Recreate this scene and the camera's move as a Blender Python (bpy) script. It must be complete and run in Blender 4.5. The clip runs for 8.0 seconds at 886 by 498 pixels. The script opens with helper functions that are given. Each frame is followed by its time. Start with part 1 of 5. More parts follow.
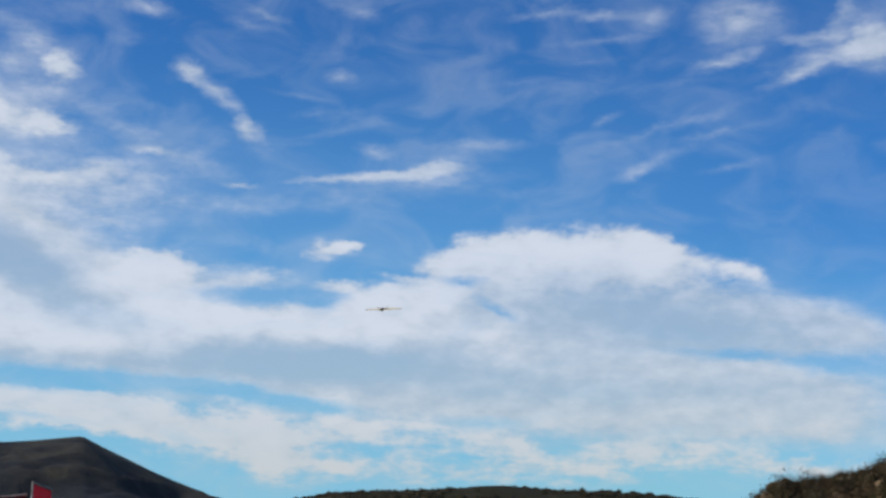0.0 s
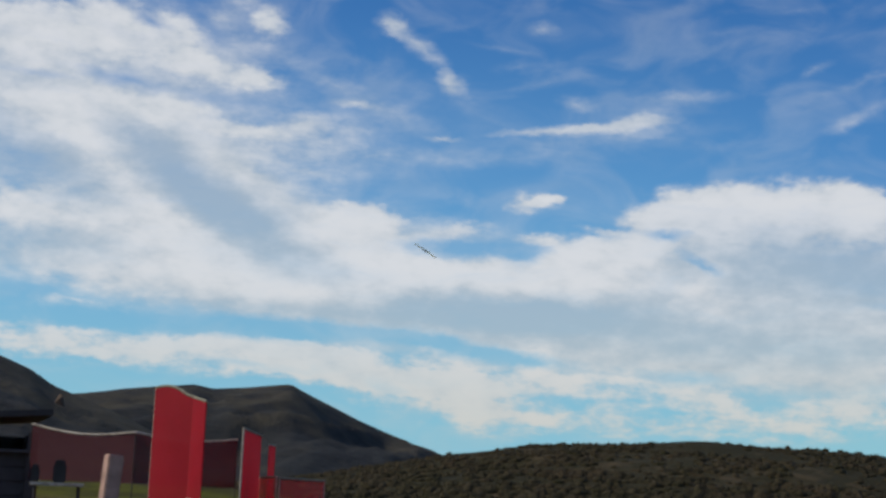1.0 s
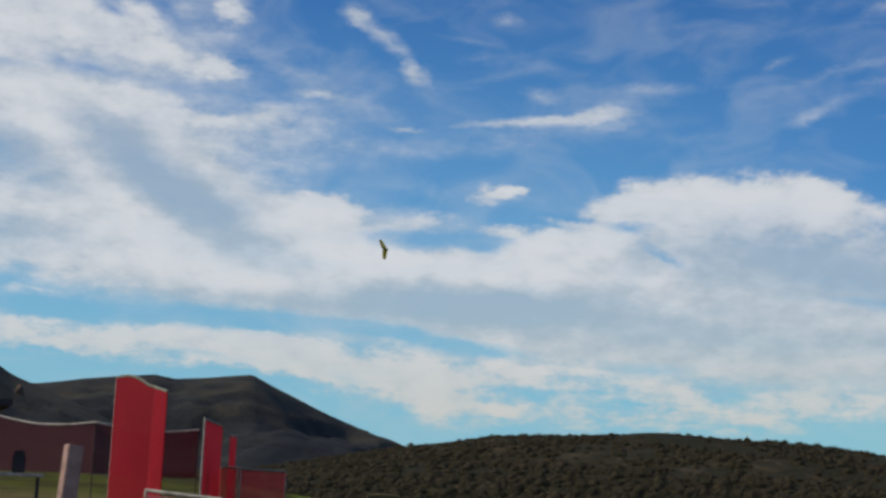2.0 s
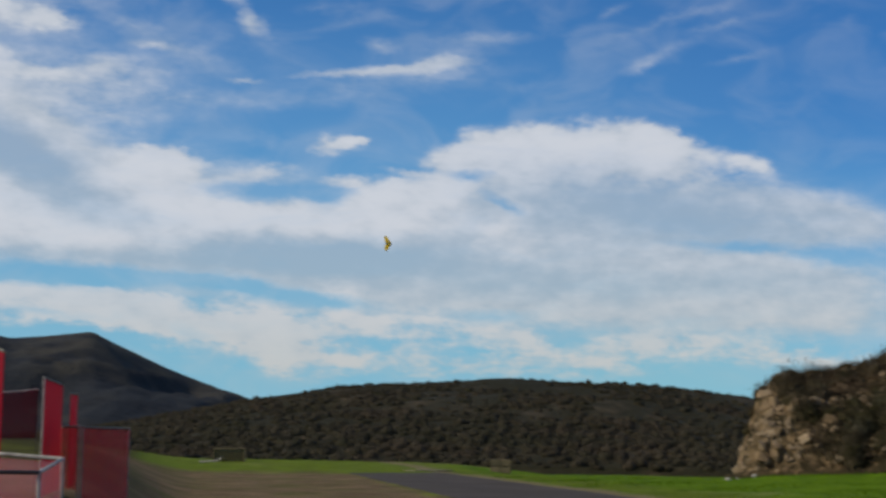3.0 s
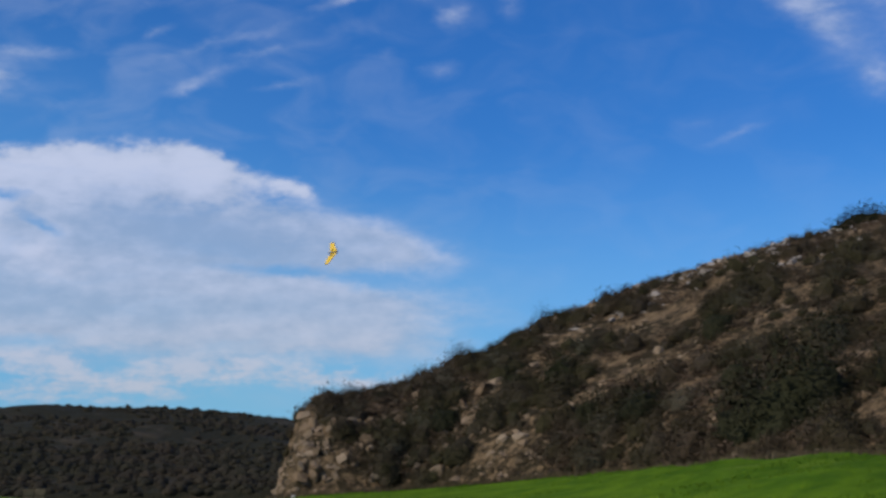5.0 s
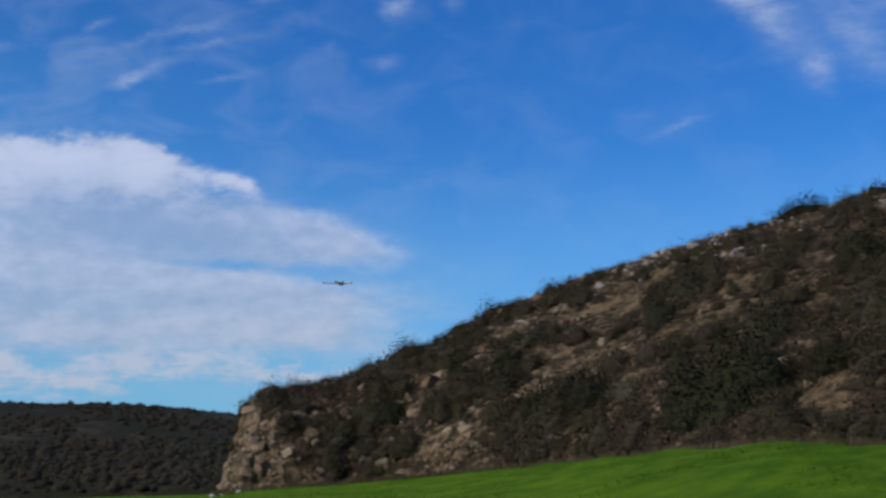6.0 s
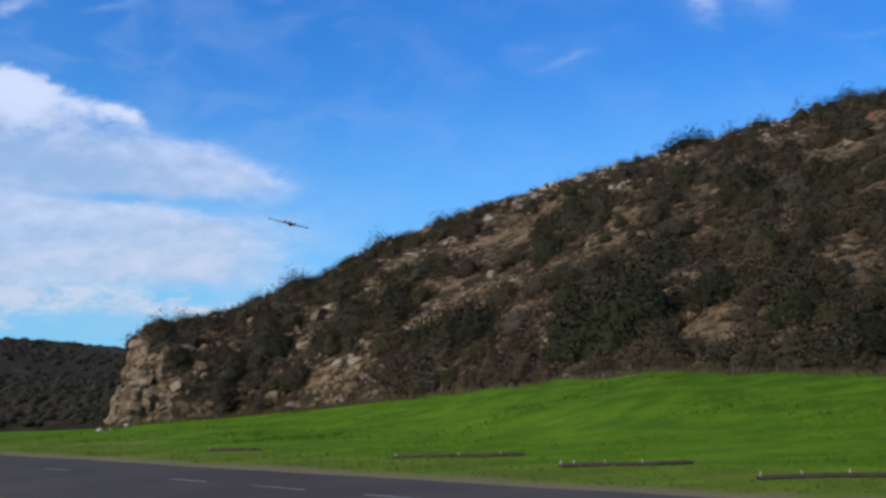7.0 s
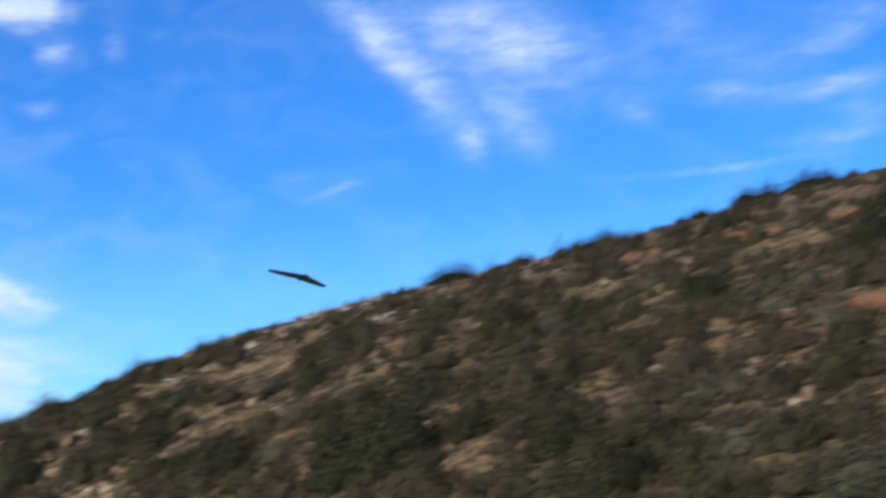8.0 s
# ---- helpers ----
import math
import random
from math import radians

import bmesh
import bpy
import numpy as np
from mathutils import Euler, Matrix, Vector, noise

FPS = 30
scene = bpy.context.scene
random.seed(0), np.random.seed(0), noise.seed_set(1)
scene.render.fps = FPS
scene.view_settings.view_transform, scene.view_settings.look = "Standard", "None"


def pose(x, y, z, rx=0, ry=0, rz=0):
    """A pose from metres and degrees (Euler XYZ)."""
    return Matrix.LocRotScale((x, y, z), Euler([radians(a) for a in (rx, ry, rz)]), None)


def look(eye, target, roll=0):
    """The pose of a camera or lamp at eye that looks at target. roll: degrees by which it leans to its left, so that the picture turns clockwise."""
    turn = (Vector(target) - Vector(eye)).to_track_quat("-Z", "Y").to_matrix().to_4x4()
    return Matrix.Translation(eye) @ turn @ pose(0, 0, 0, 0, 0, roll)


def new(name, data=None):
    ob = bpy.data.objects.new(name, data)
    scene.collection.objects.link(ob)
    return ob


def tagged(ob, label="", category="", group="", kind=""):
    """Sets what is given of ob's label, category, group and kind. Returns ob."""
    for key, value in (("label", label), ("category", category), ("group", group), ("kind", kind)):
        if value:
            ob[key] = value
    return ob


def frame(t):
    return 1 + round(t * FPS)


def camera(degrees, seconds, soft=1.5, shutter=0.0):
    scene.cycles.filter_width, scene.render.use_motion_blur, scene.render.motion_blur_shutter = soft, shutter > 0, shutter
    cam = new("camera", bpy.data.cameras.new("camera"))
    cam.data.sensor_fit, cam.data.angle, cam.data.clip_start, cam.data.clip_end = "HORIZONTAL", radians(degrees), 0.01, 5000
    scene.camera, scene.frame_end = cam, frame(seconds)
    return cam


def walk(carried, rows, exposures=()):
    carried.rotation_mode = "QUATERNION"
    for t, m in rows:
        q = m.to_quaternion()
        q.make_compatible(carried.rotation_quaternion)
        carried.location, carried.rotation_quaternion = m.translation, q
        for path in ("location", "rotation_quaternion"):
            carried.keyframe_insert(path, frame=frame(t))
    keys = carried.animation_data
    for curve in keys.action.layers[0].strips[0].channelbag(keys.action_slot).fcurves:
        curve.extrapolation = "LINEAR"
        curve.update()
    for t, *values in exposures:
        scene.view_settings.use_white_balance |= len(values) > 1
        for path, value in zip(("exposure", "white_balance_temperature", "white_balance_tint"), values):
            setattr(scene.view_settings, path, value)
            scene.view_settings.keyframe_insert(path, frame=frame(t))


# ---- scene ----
EYE = (0.0, 0.0, 1.7)
cam = camera(33.06, 8.0, soft=2.9, shutter=0.4)

# seconds, turn to the left of +y, tilt upward, lean, in degrees: the camera is held at one spot and swings after the model
PATH = [
    (0.0, 4.655, 11.607, 0.643),
    (0.2, 5.072, 11.683, 0.872),
    (0.4, 5.420, 11.982, 1.591),
    (0.5, 6.579, 12.036, 1.874),
    (0.8, 9.950, 10.940, 1.700),
    (1.0, 12.485, 9.615, 2.278),
    (1.2, 11.984, 9.851, 2.391),
    (2.3, 10.420, 9.145, 1.862),
    (2.5, 9.224, 9.040, 0.995),
    (2.6, 8.467, 8.807, 0.789),
    (2.7, 7.566, 8.455, 0.878),
    (3.0, 4.868, 7.554, 0.343),
    (3.2, 3.040, 7.330, -0.139),
    (3.4, 1.023, 7.277, -0.400),
    (3.5, -0.086, 7.315, -0.605),
    (3.8, -3.427, 7.407, -0.784),
    (4.0, -5.659, 8.040, -1.295),
    (4.3, -8.515, 7.778, -1.538),
    (4.5, -9.999, 8.094, -1.165),
    (4.7, -11.390, 8.360, -1.179),
    (5.8, -14.281, 7.946, -2.078),
    (6.0, -14.868, 7.932, -2.080),
    (6.2, -15.652, 7.630, -2.111),
    (6.3, -16.243, 7.289, -2.039),
    (6.5, -17.432, 5.151, -2.538),
    (7.0, -19.020, 5.182, -2.542),
    (7.5, -20.785, 6.095, -3.071),
    (7.7, -22.723, 6.886, -2.766),
    (7.8, -24.137, 7.688, -2.668),
    (7.9, -26.025, 8.980, -2.268),
    (8.0, -28.289, 9.782, -1.931),
]


# the automatic camera brightens and cools its picture as it swings to the hill: seconds, stops, kelvin, tint
EXPOSURES = [(0, -0.06, 6150, 8), (1.0, -0.07, 6700, 7), (2.5, -0.18, 6600, 7), (3.5, -0.24, 6150, 11), (4.0, -0.26, 5800, 14), (4.5, -0.28, 5700, 15), (5.8, -0.36, 5450, 14), (6.2, -0.30, 5450, 14), (6.5, -0.17, 5500, 14), (7.0, 0.03, 5500, 14), (7.5, 0.19, 5500, 13), (8.0, 0.54, 5600, 12)]


def aim(yaw, pitch, roll):
    return Matrix.Translation(EYE) @ pose(0, 0, 0, 0, 0, yaw) @ pose(0, 0, 0, 90 + pitch, 0, 0) @ pose(0, 0, 0, 0, 0, roll)


walk(cam, [(t, aim(y, p, r)) for t, y, p, r in PATH], exposures=EXPOSURES)

# ---- world and sun ----
SUN_AZ, SUN_EL = -108.0, 36.0      # degrees right of +y, above the horizon

# clouds: azimuth, elevation, half length, half height, turn (degrees), weight
CUMULUS = [
    (0.3, 10.5, 7.06, 1.6, -2, 0.55),
    (4.7, 10.2, 5.29, 1.25, -13, 0.4),
    (-3.0, 9.9, 3.88, 1.39, -9, 0.4),
    (-2.3, 11.3, 3.72, 1.28, 3, 1),
    (0.2, 11.4, 4.65, 1.46, -1, 1.1),
    (2.6, 11.5, 2.17, 1.15, 1, 1.1),
    (4.0, 11.2, 1.92, 1.03, -14, 1),
    (-3.2, 10.8, 2.78, 0.91, -4, 0.8),
    (6.4, 10.9, 1.86, 0.55, -11, 0.55),
    (7.2, 10.5, 1.24, 0.43, -19, 0.4),
]
PUFFS = [
    (-9.2, 11.5, 1.43, 0.52, 4, 1),
    (-8.5, 11.6, 0.81, 0.27, 6, 0.8),
    (-8.7, 9.8, 1.29, 0.73, -9, 0.9),
    (-7.5, 9.7, 2.47, 0.91, 1, 1),
    (-5.6, 9.8, 1.85, 0.79, -4, 0.9),
    (-4.3, 9.8, 1.23, 1.37, -24, 0.8),
    (-6.5, 8.7, 3.07, 1.37, 1, 1.1),
    (-2.7, 8.3, 1.38, 0.91, 36, 0.9),
    (-2.1, 7.5, 2.45, 0.67, 1, 0.8),
    (-6.3, 10.5, 1.54, 0.21, -9, 0.5),
]
BANK = [
    (-16.4, 10.4, 2.78, 0.91, 4, 1.1),
    (-14.5, 9.1, 4.0, 1.28, -11, 1.1),
    (-11.5, 8.9, 4.0, 0.91, -11, 1),
    (-8.6, 8.4, 3.68, 1.03, -7, 1),
    (-18.3, 8.9, 4.31, 1.52, -9, 0.9),
    (-12.0, 10.3, 2.16, 0.52, 11, 0.7),
    (-14.0, 8.3, 5.22, 1.37, -7, 0.8),
    (-17.6, 7.6, 4.6, 1.37, -4, 0.7),
]
GREAT_CLOUD = [
    (-28.5, 16.6, 4.75, 1.82, -8, 1.1),
    (-25.3, 17.3, 3.5, 1.52, -18, 0.9),
    (-22.9, 16.8, 1.9, 1.22, -28, 0.7),
    (-27.0, 14.0, 5.32, 1.37, -10, 1.1),
    (-23.4, 14.4, 3.45, 0.97, -13, 1),
    (-20.3, 13.7, 1.88, 0.43, -3, 0.8),
    (-26.0, 12.7, 2.8, 1.22, -33, 0.9),
    (-27.7, 10.2, 5.25, 1.37, -3, 1),
    (-23.3, 9.9, 4.01, 1.15, -28, 1.0),
    (-15.7, 10.5, 2.32, 0.91, -1, 1.1),
    (-24.0, 8.1, 6.75, 1.37, -3, 0.9),
    (-19.7, 8.6, 6.15, 1.67, -8, 0.8),
    (-21.7, 15.8, 2.84, 0.73, -10, 0.8),
    (-19.7, 17.7, 0.89, 1.06, -18, 0.7),
    (-20.0, 15.7, 1.26, 0.67, 2, 0.7),
]
SHEET = [
    (-14.4, 7.9, 14.72, 3.3, -5, 1),
    (-4.7, 7.1, 15.74, 3.12, -2, 1),
    (3.4, 9.4, 9.85, 2.43, -7, 0.95),
    (3.3, 7.3, 13.3, 3.12, -5, 0.8),
    (9.7, 8.8, 5.62, 1.04, -12, 0.7),
    (7.3, 6.2, 9.78, 1.32, -3, 0.7),
    (3.9, 5.4, 8.72, 1.91, 1, 0.7),
    (10.1, 4.6, 5.22, 1.11, -5, 0.8),
    (0.1, 5.6, 15.7, 2.08, -1, 0.55),
    (8.0, 7.9, 3.86, 0.56, -5, 0.55),
    (11.3, 8.0, 2.81, 0.9, -14, 0.45),
    (-2.1, 9.0, 4.92, 2.43, 1, 0.55),
    (-9.5, 8.9, 7.03, 2.08, -7, 0.6),
]
SHEET_WEST = [
    (-26.8, 12.0, 10.65, 5.21, -18, 1.0),
    (-21.4, 10.7, 9.19, 2.78, -26, 1.0),
    (-22.9, 8.4, 14.74, 2.08, -3, 0.9),
    (-28.6, 16.2, 10.84, 3.82, 2, 0.9),
    (-16.1, 9.7, 7.04, 2.08, -3, 0.8),
    (-20.7, 13.5, 7.14, 2.08, -8, 0.45),
    (-17.6, 12.9, 7.12, 3.12, 12, 0.35),
    (-21.8, 16.2, 5.79, 2.08, -8, 0.45),
]
LOW_CLOUDS = [
    (-12.0, 5.1, 3.14, 1.56, -29, 0.8),
    (-14.9, 4.5, 3.83, 1.18, -11, 0.8),
    (-19.3, 5.7, 3.49, 0.62, -2, 0.8),
    (-10.2, 3.7, 3.13, 1.46, -14, 0.9),
    (-6.6, 4.6, 5.57, 1.04, -2, 0.8),
    (-8.6, 5.2, 2.09, 1.22, -34, 0.6),
    (-1.9, 4.2, 2.09, 1.18, -4, 0.8),
    (0.1, 3.2, 5.22, 0.83, -1, 0.75),
    (2.6, 3.8, 3.13, 0.83, 4, 0.7),
    (-5.5, 3.2, 4.52, 0.76, -3, 0.7),
    (9.5, 3.2, 5.56, 0.9, -2, 0.6),
    (5.4, 3.9, 5.57, 0.9, -5, 0.55),
    (-17.4, 5.2, 2.44, 0.9, -9, 0.7),
    (-12.4, 3.7, 4.87, 1.39, -7, 0.5),
]
LOW_WEST = [
    (-27.7, 5.3, 4.53, 0.97, -2, 0.8),
    (-23.1, 5.2, 4.88, 1.04, -2, 0.9),
    (-18.9, 5.0, 4.53, 1.11, -6, 0.8),
    (-26.6, 6.7, 3.85, 0.42, -3, 0.6),
    (-15.4, 4.9, 4.18, 1.04, -8, 0.7),
]
HIGH_WEST = [
    (-20.8, 18.7, 2.38, 1.04, -29, 0.7),
    (-19.6, 17.8, 0.95, 0.83, 1, 0.8),
    (-21.6, 17.8, 1.64, 0.9, -9, 0.6),
    (-20.1, 15.7, 1.3, 0.49, -2, 0.7),
    (-21.5, 15.9, 1.8, 1.18, 1, 0.6),
    (-18.3, 14.1, 1.65, 0.59, 11, 0.8),
    (-20.7, 13.6, 2.5, 0.42, -4, 0.8),
    (-18.6, 13.4, 3.93, 0.9, 16, 0.4),
    (-16.8, 15.6, 6.13, 0.59, -23, 0.38),
    (-16.2, 15.0, 1.22, 0.24, -7, 0.5),
    (-20.3, 12.1, 4.26, 0.69, -24, 0.8),
    (-17.9, 12.3, 2.49, 0.21, -15, 0.4),
    (-12.1, 13.1, 9.27, 0.45, 1, 0.28),
    (-16.5, 20.3, 1.63, 0.49, -7, 0.65),
    (-16.2, 14.0, 10.02, 2.78, 1, 0.3),
]
CIRRUS = [
    (-14.8, 18.1, 0.95, 0.59, -34, 0.8),
    (-13.7, 17.4, 2.11, 0.59, -41, 0.75),
    (-12.3, 15.9, 0.94, 0.52, -31, 1),
    (-11.9, 20.3, 1.41, 0.28, -19, 0.55),
    (-12.8, 19.9, 1.48, 0.42, -14, 0.35),
    (-8.8, 18.1, 0.88, 0.42, 1, 0.55),
    (-8.1, 20.5, 1.85, 0.49, -9, 0.35),
    (-7.4, 15.3, 1.08, 0.45, -7, 0.6),
    (-8.3, 14.3, 2.87, 0.24, 5, 1),
    (-5.8, 14.5, 3.05, 0.31, 9, 0.85),
    (-4.6, 14.9, 2.16, 0.9, 9, 0.5),
    (-5.9, 14.0, 6.08, 0.69, 7, 0.4),
    (-3.2, 15.6, 2.88, 0.35, 1, 0.45),
    (-12.6, 13.8, 1.0, 0.14, 1, 0.6),
    (-10.4, 17.3, 2.55, 0.21, -11, 0.25),
    (-9.8, 16.6, 1.45, 0.35, 1, 0.28),
]
MACKEREL = [
    (7.1, 20.0, 2.66, 1.53, -4, 0.78),
    (6.3, 18.5, 1.76, 0.42, 15, 0.7),
    (1.5, 20.4, 1.85, 0.35, 1, 0.57),
    (-0.5, 20.6, 2.22, 0.35, 7, 0.49),
    (3.6, 20.3, 1.41, 0.76, 1, 0.53),
    (1.7, 19.5, 2.58, 0.28, 4, 0.41),
    (9.9, 19.3, 1.62, 0.35, 4, 0.66),
    (10.2, 18.5, 1.9, 0.83, 6, 0.7),
    (9.0, 17.9, 1.82, 0.31, 16, 0.49),
    (12.0, 19.2, 1.69, 1.91, 31, 0.74),
    (10.9, 20.0, 0.59, 1.18, -29, 0.49),
    (1.3, 18.7, 2.2, 0.24, 3, 0.25),
    (5.1, 17.8, 5.47, 0.35, 4, 0.23),
    (-1.7, 18.0, 2.19, 0.24, 6, 0.25),
]
MARES_TAILS = [
    (1.8, 16.5, 1.01, 0.35, 23, 0.45),
    (3.5, 16.0, 4.7, 0.28, 15, 0.34),
    (4.1, 15.1, 2.88, 0.52, 21, 0.3),
    (3.0, 14.5, 1.08, 0.42, 23, 0.38),
    (6.8, 14.6, 1.79, 0.31, 13, 0.41),
    (6.2, 15.9, 2.89, 0.21, 6, 0.3),
    (10.8, 15.8, 0.65, 0.31, 1, 0.26),
    (1.5, 15.1, 1.8, 0.21, 11, 0.22),
    (7.4, 17.2, 3.27, 0.69, 16, 0.19),
    (24.2, 12.2, 2.13, 0.28, 16, 0.38),
    (22.7, 12.7, 1.28, 0.42, -7, 0.22),
]
PLUME = [
    (25.8, 17.8, 4.38, 1.11, -40, 0.49),
    (27.8, 15.8, 4.69, 1.46, -54, 0.4),
    (29.6, 13.8, 1.43, 0.76, -52, 0.3),
    (31.1, 16.6, 4.71, 3.82, -32, 0.4),
    (31.4, 14.3, 2.15, 1.25, -52, 0.33),
    (28.5, 18.4, 5.85, 2.08, -12, 0.4),
    (33.4, 17.1, 6.18, 2.08, -27, 0.23),
]
EAST = [
    (40.0, 16.6, 7.25, 2.43, -12, 0.28),
    (39.5, 15.1, 1.8, 0.56, 3, 0.36),
    (35.9, 14.6, 1.44, 0.97, -32, 0.32),
    (43.7, 15.0, 4.67, 0.69, 6, 0.4),
    (44.0, 13.2, 4.28, 0.76, 4, 0.36),
    (39.7, 12.3, 8.17, 0.31, 2, 0.32),
    (43.6, 16.7, 2.17, 0.62, 8, 0.32),
    (45.2, 17.6, 2.91, 1.04, -2, 0.36),
    (37.5, 18.1, 2.92, 1.39, -2, 0.2),
    (12.6, 18.7, 2.27, 0.97, -2, 0.8),
    (13.4, 17.1, 0.87, 0.83, -2, 0.6),
    (15.7, 17.4, 0.8, 0.9, -2, 0.36),
    (12.9, 15.1, 1.22, 0.56, 8, 0.4),
    (44.7, 14.1, 2.15, 0.62, 3, 0.32),
]
GAPS = [
    (-18.1, 6.4, 7.34, 0.45, -4, 0.9),
    (-12.2, 5.9, 4.54, 0.56, -8, 0.8),
    (-11.3, 9.7, 3.52, 0.59, 1, 0.9),
    (-9.5, 9.6, 1.41, 0.69, 11, 0.5),
    (-2.5, 9.3, 1.27, 0.31, -31, 0.6),
    (7.1, 7.5, 4.55, 0.35, -5, 0.6),
    (10.4, 7.0, 2.45, 0.49, -5, 0.5),
    (-9.4, 5.5, 3.14, 0.35, -5, 0.5),
    (-2.9, 5.0, 2.44, 0.42, -2, 0.5),
    (-20.1, 4.9, 2.79, 0.24, -4, 0.4),
    (-13.8, 3.4, 2.09, 0.69, -39, 0.4),
    (-7.7, 4.0, 2.09, 0.31, -9, 0.35),
    (-3.8, 10.3, 1.41, 0.28, -4, 0.6),
    (3.9, 4.8, 1.74, 0.56, 1, 0.2),
]
GAPS_WEST = [
    (-24.9, 6.4, 9.08, 0.45, -4, 0.9),
    (-19.4, 6.3, 4.19, 0.38, -3, 0.7),
    (-27.9, 7.3, 2.8, 0.21, -2, 0.4),
    (-24.3, 17.5, 1.02, 0.49, -18, 0.5),
    (-25.2, 15.3, 2.16, 0.45, -6, 0.6),
    (-22.1, 17.7, 1.46, 0.9, -48, 0.5),
    (-20.8, 14.8, 3.95, 0.49, -3, 0.4),
    (-28.5, 15.2, 2.16, 0.28, -3, 0.3),
]
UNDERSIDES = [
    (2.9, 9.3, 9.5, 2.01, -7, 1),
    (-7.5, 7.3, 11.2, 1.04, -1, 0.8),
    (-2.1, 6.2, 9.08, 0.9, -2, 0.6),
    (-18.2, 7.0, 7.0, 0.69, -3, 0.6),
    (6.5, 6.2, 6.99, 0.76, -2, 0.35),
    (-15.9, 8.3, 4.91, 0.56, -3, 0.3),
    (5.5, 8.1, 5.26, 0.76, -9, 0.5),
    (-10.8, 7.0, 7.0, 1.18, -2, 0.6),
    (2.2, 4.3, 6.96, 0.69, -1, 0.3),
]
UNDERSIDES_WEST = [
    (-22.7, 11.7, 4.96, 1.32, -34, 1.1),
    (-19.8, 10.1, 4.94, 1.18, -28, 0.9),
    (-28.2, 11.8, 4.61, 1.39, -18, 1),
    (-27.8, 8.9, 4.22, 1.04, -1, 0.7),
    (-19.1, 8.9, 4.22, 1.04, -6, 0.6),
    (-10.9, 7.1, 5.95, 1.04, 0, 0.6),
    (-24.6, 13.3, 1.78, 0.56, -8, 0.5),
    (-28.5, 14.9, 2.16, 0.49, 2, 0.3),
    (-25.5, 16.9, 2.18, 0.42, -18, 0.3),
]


class Net:
    """A few short words for building node trees."""

    def __init__(self, tree):
        self.tree, self.n, self.l = tree, tree.nodes, tree.links

    def put(self, sock, value):
        if isinstance(value, bpy.types.NodeSocket):
            self.l.new(value, sock)
        elif value is not None:
            sock.default_value = value

    def node(self, kind, ins=None, **props):
        nd = self.n.new(kind)
        for k, v in props.items():
            setattr(nd, k, v)
        for k, v in (ins or {}).items():
            self.put(nd.inputs[k], v)
        return nd

    def math(self, op, a, b=None, c=None, clamp=False):
        nd = self.node("ShaderNodeMath", operation=op, use_clamp=clamp)
        for i, v in enumerate((a, b, c)):
            self.put(nd.inputs[i], v)
        return nd.outputs[0]

    def mix(self, fac, a, b, blend="MIX"):
        nd = self.node("ShaderNodeMix", data_type="RGBA", blend_type=blend)
        self.put(nd.inputs[0], fac), self.put(nd.inputs[6], a), self.put(nd.inputs[7], b)
        return nd.outputs[2]

    def noise(self, vec, scale, detail=6.0, rough=0.6, out=0, distortion=0.0):
        nd = self.node("ShaderNodeTexNoise", {"Scale": scale, "Detail": detail, "Roughness": rough, "Distortion": distortion})
        if vec is not None:
            self.put(nd.inputs["Vector"], vec)
        return nd.outputs[out]

    def ramp(self, fac, stops):
        nd = self.node("ShaderNodeValToRGB", {0: fac})
        el = nd.color_ramp.elements
        for i, (p, c) in enumerate(stops):
            e = el[i] if i < 2 else el.new(p)
            e.position, e.color = p, (*c, 1) if len(c) == 3 else c
        return nd.outputs[0]

    def step(self, v, lo, hi, a=0.0, b=1.0):
        nd = self.node("ShaderNodeMapRange", {0: v, 1: lo, 2: hi, 3: a, 4: b}, interpolation_type="SMOOTHSTEP")
        return nd.outputs[0]


